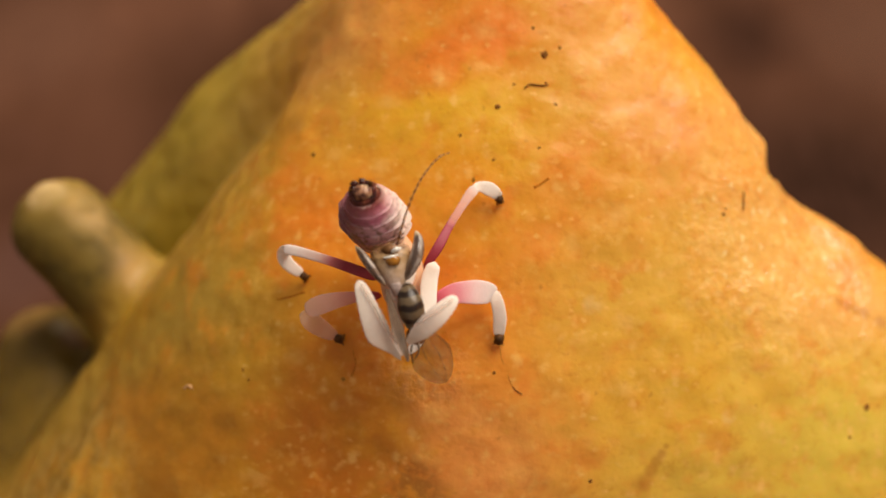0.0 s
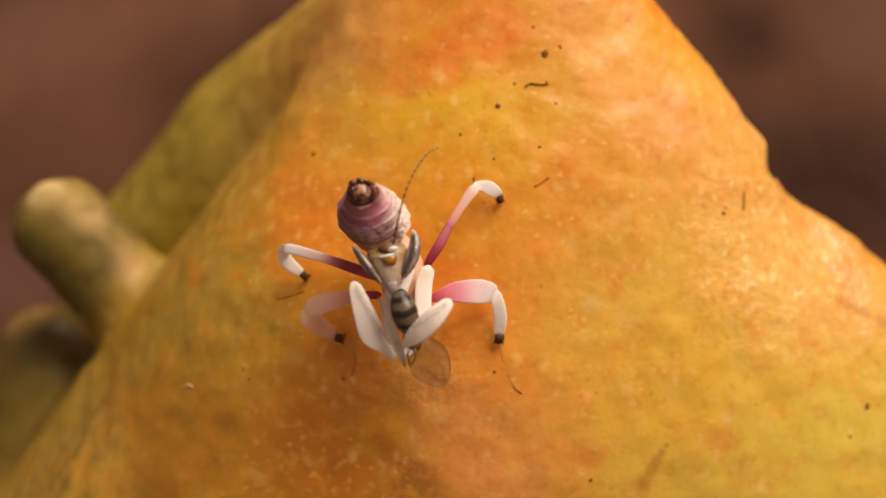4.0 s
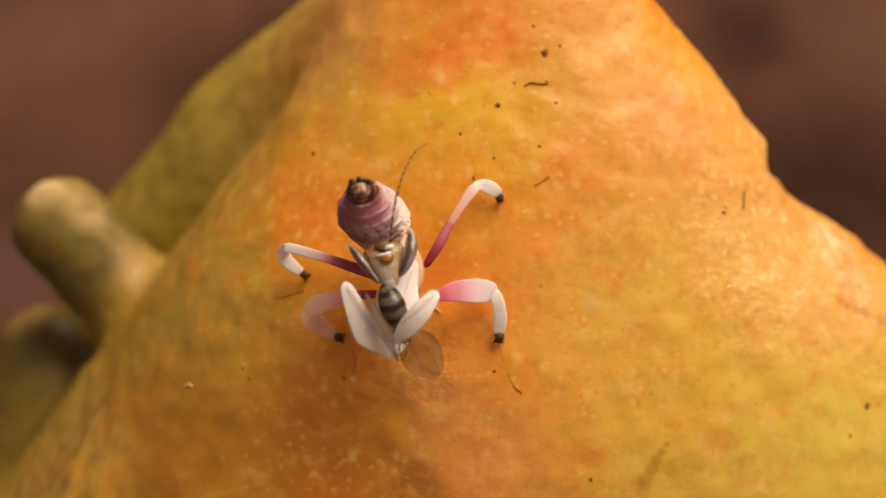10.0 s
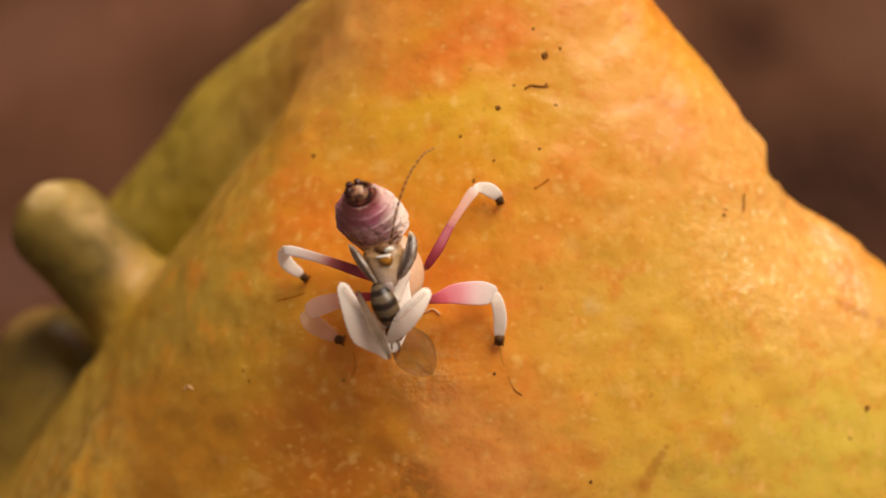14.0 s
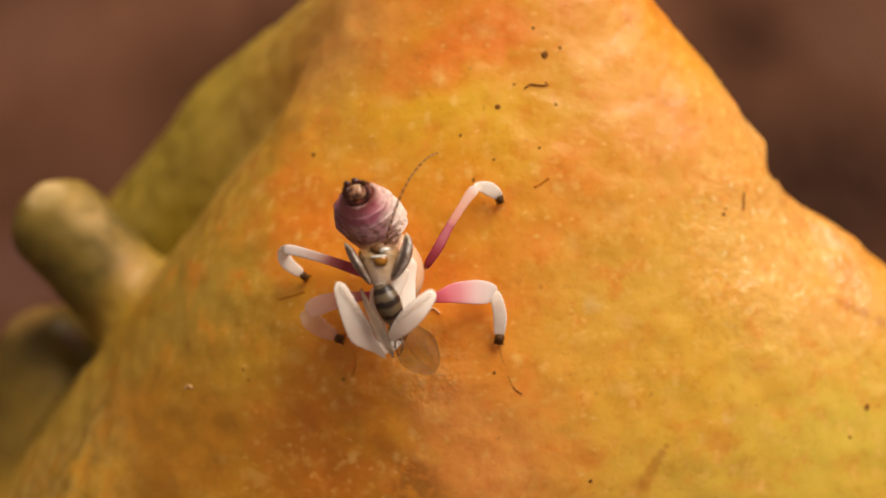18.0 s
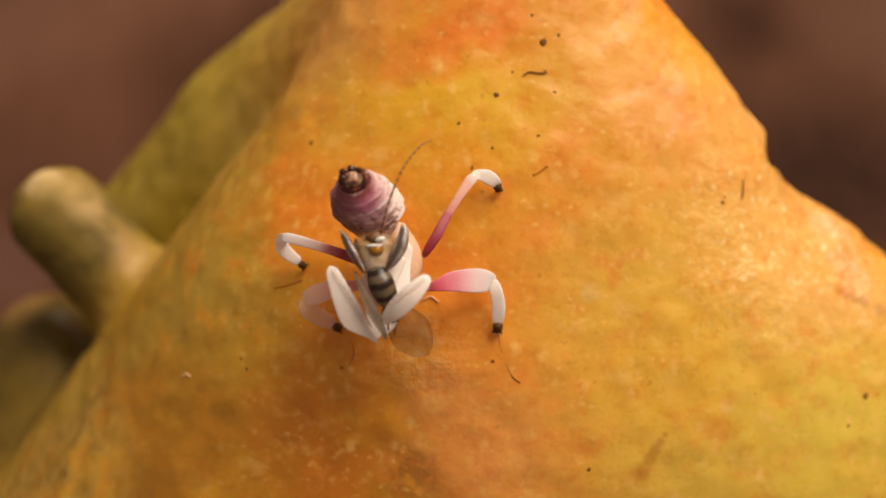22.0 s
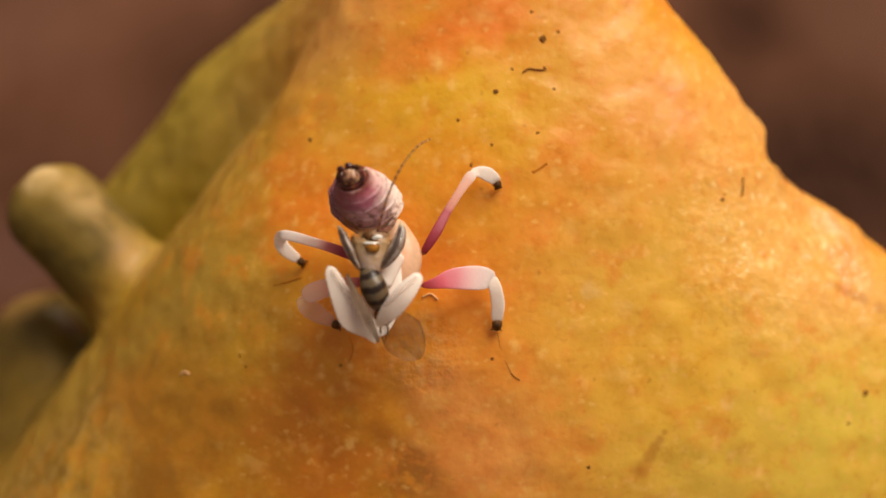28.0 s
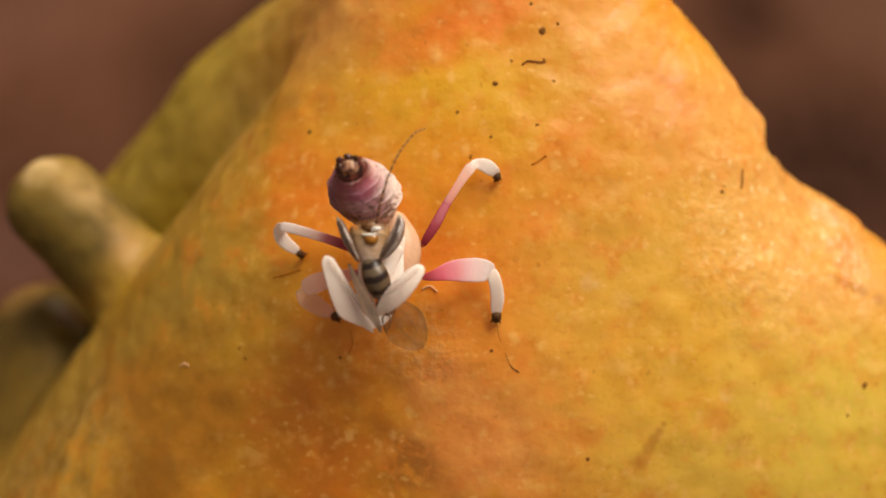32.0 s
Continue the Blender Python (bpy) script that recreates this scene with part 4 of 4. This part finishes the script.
for i, (x, y, s, l, a) in enumerate(((963, 97, 13, 1.1, 60), (991, 85, 6, 1, 0), (881, 190, 10, 1, 0), (910, 149, 5, 1, 0), (984, 185, 5, 1.3, 0), (815, 240, 7, 1, 0),
                                     (874, 283, 6, 1, 90), (555, 274, 9, 1, 40), (838, 319, 6, 1.5, 40), (1282, 379, 7, 1, 0), (1285, 370, 4, 1, 0), (1535, 722, 10, 1.3, 140),
                                     (1506, 775, 6, 1, 0), (875, 660, 6, 1, 0), (440, 673, 6, 1, 0), (944, 50, 6, 1, 0), (1045, 852, 7, 1.2, 30), (955, 262, 5, 1.4, 30),
                                     (152, 612, 24, 0.8, 90), (608, 672, 6, 1.2, 30), (430, 655, 4, 2, 20))):
    speck(x, y, s, i, l, a)


def fibre(points, thick, label, material=DIRT, sunk=0.4):
    """A thread lying on the skin along a few places of the grid."""
    c = spline([(*skin_at(x, y)[0], 0) for x, y in points], 16)[:, :3]
    c[:, 2] += thick * sunk
    verts, faces = [], []
    for i, p in enumerate(c):
        d = Vector(c[min(i + 1, 15)] - c[max(i - 1, 0)]).normalized()
        s = d.cross(Vector((0, 0, 1))).normalized()
        up = s.cross(d)
        w = thick / 2 * (1 + 0.35 * noise.noise((i * 0.9, points[0][0], 0)))
        for j in range(6):
            a = j * math.pi / 3
            verts.append((Vector(p) + (s * math.cos(a) + up * math.sin(a)) * w) * U)
    for i in range(15):
        for j in range(6):
            q, r = i * 6 + j, i * 6 + (j + 1) % 6
            faces.append((q, r, r + 6, q + 6))
    faces += [tuple(range(6))[::-1], tuple(range(90, 96))]
    ob = tagged(new("fibre", mesh_of("fibre", verts, faces, material)), label, "fibre", "fibres")
    ob.matrix_world = FACE
    return ob


fibre(((929, 156), (938, 150), (950, 151), (962, 152), (970, 150)), 3.6, "short curled brown fibre on the fruit skin", BROWN_FIBRE)
fibre(((966, 146), (970, 152)), 3.2, "tiny brown fibre on the fruit skin", BROWN_FIBRE)
fibre(((1316, 341), (1317, 356), (1316, 373)), 3.0, "short straight dark fibre on the fruit skin")
fibre(((884, 612), (890, 640), (904, 676), (912, 690)), 1.0, "long thin pale brown bristle on the fruit skin", BRISTLE)
fibre(((908, 686), (914, 692), (924, 698)), 2.4, "short brown bristle end on the fruit skin", BROWN_FIBRE, 0.1)
# faint brown shadow beside the left leg, built as a thread
fibre(((490, 531), (512, 526), (540, 517)), 2.4, "thin brown line on the fruit skin", SCRATCH, 0.1)
fibre(((946, 332), (960, 324), (972, 315)), 6.0, "reddish-brown scratch in the fruit skin", SCRATCH, -0.25)
fibre(((625, 620), (630, 645), (622, 668)), 1.6, "thin brown line on the fruit skin", SCRATCH, 0.1)


# small pale curved mark by the right foreleg
fibre(((752, 552), (766, 546), (779, 556)), 3.6, "small pale curved mark on the fruit skin", FLAKE)
fibre(((326, 688), (334, 683), (341, 688)), 4.5, "pale dry flake on the fruit skin", FLAKE, 0.0)


# ---- motion of the mantis and the fly ----
def keyed(ob, rows):
    """Keys ob's shift (grid steps, right and down) and turn (degrees, to the left) from where it was built."""
    home = ob.matrix_basis.copy()
    base = home.to_3x3().to_4x4()
    walk(ob, [(t, Matrix.Translation(home.translation + base.to_3x3() @ Vector((dx * U, -dy * U, 0))) @ base @ pose(0, 0, 0, 0, 0, turn)) for t, dx, dy, turn in rows])


def motions():
    keyed(head, (
        (0, 11.0, 2.0, 0.0), (2, 11.0, 2.0, 0.0), (3, 8.0, 2.0, 0.0), (5.5, 3.0, 1.0, 2.0), (6, 2.0, 1.0, 4.0), (7, -6.0, 2.0, 8.0), (8, -2.0, 1.0, 4.0),
        (9, 0.0, 0.0, 0.0), (11, -1.0, 1.0, 2.0), (12, 0.0, 0.0, 0.0), (14, -1.0, 0.0, -2.0), (16.5, -8.0, 2.0, -5.0), (18, -9.0, 2.0, -5.0),
        (20, -8.0, 2.0, -6.0), (22, -13.0, 3.0, -7.0), (23, -16.0, 4.0, -5.0), (25, -14.0, 3.0, -9.0), (28, -17.0, 4.0, -11.0), (32, -18.0, 3.0, -11.0),
    ))
    keyed(antenna, (
        (0, 11.0, 2.0, -8.5), (2, 11.0, 2.0, -5.7), (3, 8.0, 2.0, -4.3), (5.5, 3.0, 1.0, -3.7), (6, 2.0, 1.0, -5.5), (7, -6.0, 2.0, 13.0),
        (8, -2.0, 1.0, 10.3), (9, 0.0, 0.0, -0.2), (10, -0.5, 0.5, 0.7), (11, -1.0, 1.0, 10.2), (12, 0.0, 0.0, 2.3), (13, -0.5, 0.0, -0.8),
        (14, -1.0, 0.0, -3.6), (14.5, -2.4, 0.4, -4.6), (16.5, -8.0, 2.0, -4.3), (17, -8.3, 2.0, -6.9), (18, -9.0, 2.0, -8.9), (19, -8.5, 2.0, -12.9),
        (20, -8.0, 2.0, -11.6), (21, -10.5, 2.5, -10.5), (22, -13.0, 3.0, -7.7), (23, -16.0, 4.0, 2.7), (24, -15.0, 3.5, -3.2), (25, -14.0, 3.0, -4.3),
        (25.5, -14.5, 3.2, -3.8), (27.5, -16.5, 3.8, -10.1), (28, -17.0, 4.0, -9.2), (29, -17.2, 3.8, -9.6), (30, -17.5, 3.5, -13.6), (31, -17.8, 3.2, -11.4),
        (32, -18.0, 3.0, -6.3),
    ))
    keyed(abdomen, (
        (0, 1.2, 1.7, -1.5), (1.5, 0.5, 1.8, -0.9), (3, 0.0, 2.2, -0.5), (5.5, -0.5, 1.1, 0.0), (7, 0.7, 1.3, -1.1), (8.5, 0.1, -0.1, -0.5),
        (10, -0.3, 0.5, -0.2), (11.5, -0.1, 0.1, -0.2), (13, -1.6, -1.1, 1.1), (14.5, -2.0, -0.3, 1.7), (16.5, -2.5, -0.6, 2.1), (18, -3.4, -1.3, 3.1),
        (19.5, -3.6, -1.6, 3.3), (21, -4.7, -2.6, 4.4), (22.5, -4.5, -3.6, 4.3), (24, -4.2, -3.6, 4.2), (25.5, -5.1, -3.5, 5.0), (27.5, -5.1, -3.5, 5.2),
        (29, -5.3, -3.8, 5.4), (30.5, -5.1, -3.9, 5.3), (32, -5.5, -5.5, 5.6),
    ))
    keyed(left_arm, (
        (0, 17.1, -2.6, -2.4), (1, 15.7, -2.2, -2.5), (2, 12.2, -2.0, -2.7), (3, 9.1, -1.0, -2.9), (5.5, 4.4, 1.8, -2.9), (6.5, 2.7, 1.2, -0.3),
        (7.5, 2.2, 0.2, 0.7), (8.5, -0.4, -0.7, 0.2), (9.5, -0.4, -1.0, -0.0), (10.5, -0.4, -1.3, 0.6), (11.5, -0.2, -1.0, 0.9), (12.5, -3.6, -2.4, 0.6),
        (13.5, -5.5, -4.5, 0.5), (14.5, -6.2, -4.6, 0.7), (16.5, -5.9, -2.4, 1.8), (17.5, -7.1, -4.2, 1.9), (18.5, -11.0, -6.2, 1.1), (19.5, -12.0, -6.3, 0.9),
        (20.5, -13.4, -8.8, 1.6), (21.5, -17.5, -10.5, 0.9), (22.5, -20.2, -12.2, 1.3), (23.5, -18.7, -10.3, 1.9), (24.5, -17.6, -8.4, 1.6),
        (25.5, -15.0, -2.5, 0.9), (27.5, -20.3, -6.3, 0.6), (28.5, -20.1, -7.5, 0.8), (29.5, -21.6, -10.3, 1.1), (30.5, -21.4, -9.7, 1.3),
        (31.5, -21.5, -10.8, 1.9), (32, -23.3, -11.6, 1.3),
    ))
    keyed(right_arm, (
        (0, 22.5, -5.7, -3.5), (0.5, 21.4, -4.5, -2.7), (1, 18.9, -3.7, -2.2), (1.5, 16.6, -4.0, -1.1), (2, 15.3, -4.1, -0.7), (2.5, 13.9, -4.2, -1.5),
        (3, 13.0, -3.7, -2.4), (3.5, 14.4, -0.5, -2.9), (5.5, 6.7, 2.6, -3.2), (6, 4.7, 0.8, -1.1), (6.5, 4.7, -1.6, 1.2), (7, 4.2, -3.6, 2.3),
        (7.5, 3.5, -3.4, 1.7), (8, 1.9, -3.0, 1.3), (8.5, -0.2, -2.6, 0.8), (9, -0.4, -1.8, 0.6), (9.5, -0.6, -3.1, 1.6), (10, -1.2, -4.5, 2.6),
        (10.5, -0.8, -4.7, 3.1), (11, -0.9, -5.3, 3.6), (11.5, -1.7, -5.3, 3.9), (12, -3.6, -5.4, 4.5), (12.5, -6.6, -6.1, 5.3), (13, -8.3, -6.7, 5.5),
        (13.5, -9.4, -8.4, 5.7), (14, -10.6, -9.6, 5.8), (14.5, -10.1, -7.6, 5.5), (16.5, -7.5, -7.8, 2.2), (17, -6.7, -7.6, 1.7), (17.5, -7.7, -9.2, 0.9),
        (18, -9.5, -10.7, -0.2), (18.5, -10.4, -10.4, -0.6), (19, -10.9, -10.8, -0.3), (19.5, -11.8, -12.0, -0.2), (20, -12.9, -12.9, -0.5),
        (20.5, -13.6, -14.2, -0.9), (21, -14.7, -16.0, -1.5), (21.5, -16.6, -18.0, -2.1), (22, -18.0, -18.9, -2.4), (22.5, -18.5, -18.8, -2.7),
        (23, -17.9, -16.2, -3.2), (23.5, -16.8, -12.8, -3.0), (24, -16.6, -12.1, -1.9), (24.5, -17.8, -11.9, -0.4), (25, -19.1, -10.6, 1.2),
        (25.5, -18.8, -9.9, 3.1), (27.5, -24.9, -13.1, 3.9), (28, -23.8, -11.6, 3.2), (28.5, -23.4, -10.7, 2.5), (29, -23.1, -11.2, 1.9),
        (29.5, -23.1, -12.6, 1.8), (30, -23.8, -12.9, 2.1), (30.5, -23.9, -12.3, 2.7), (31, -23.6, -13.1, 3.1), (31.5, -23.6, -15.1, 2.4),
        (32, -23.3, -16.0, 0.0),
    ))
    keyed(fly, (
        (0, 27.8, -8.8, -8.0), (0.5, 25.8, -6.6, -7.5), (1, 22.2, -5.3, -7.1), (1.5, 19.3, -5.9, -6.6), (2, 18.4, -6.3, -6.2), (2.5, 17.6, -6.5, -5.7),
        (3, 16.8, -6.4, -5.3), (3.5, 18.3, -2.0, -4.8), (5.5, 9.0, 3.4, -3.0), (6, 6.6, 0.3, -2.6), (6.5, 6.6, -4.4, -2.1), (7, 5.9, -7.7, -1.7),
        (7.5, 4.8, -7.0, -1.3), (8, 2.6, -5.8, -0.9), (8.5, -0.1, -4.5, -0.4), (9, -0.4, -3.0, -0.1), (9.5, -0.8, -5.2, 0.1), (10, -1.6, -7.6, 0.1),
        (10.5, -1.2, -8.1, 0.2), (11, -1.7, -9.6, 0.2), (11.5, -3.3, -9.7, 0.3), (12, -5.9, -9.2, 0.4), (12.5, -9.7, -9.7, 0.4), (13, -12.0, -9.9, 0.5),
        (13.5, -13.2, -12.2, 0.6), (14, -14.4, -14.0, 0.6), (14.5, -13.9, -10.6, 0.7), (16.5, -9.0, -13.3, 0.9), (17, -8.1, -12.2, 1.0),
        (17.5, -8.3, -14.2, 0.9), (18, -9.3, -15.5, 0.8), (18.5, -9.8, -14.6, 0.8), (19, -10.1, -15.8, 0.7), (19.5, -11.6, -17.7, 0.6),
        (20, -13.2, -18.4, 0.5), (20.5, -13.8, -19.6, 0.4), (21, -14.3, -22.6, 0.3), (21.5, -15.6, -25.5, 0.2), (22, -16.7, -26.2, 0.2),
        (22.5, -16.8, -25.4, 0.1), (23, -16.0, -20.7, 0.0), (23.5, -14.9, -15.4, 0.0), (24, -15.3, -14.6, 0.0), (24.5, -18.0, -15.3, 0.0),
        (25, -21.2, -15.6, 0.0), (25.5, -22.5, -17.3, 0.0), (27.5, -29.5, -19.8, 0.0), (28, -27.8, -16.4, 0.0), (28.5, -26.7, -13.9, 0.0),
        (29, -25.2, -13.5, 0.0), (29.5, -24.7, -14.9, 0.0), (30, -25.7, -15.6, 0.0), (30.5, -26.4, -15.0, 0.0), (31, -26.3, -16.1, 0.0),
        (31.5, -25.7, -19.5, 0.0), (32, -23.3, -20.4, 0.0),
    ))
    keyed(neck, ((0, 6, 1, 2), (6, 1, 0, 1), (9, 0, 0, 0), (17, -5, 1, -4), (23, -8, 1, -6), (32, -9, 1, -7)))


motions()
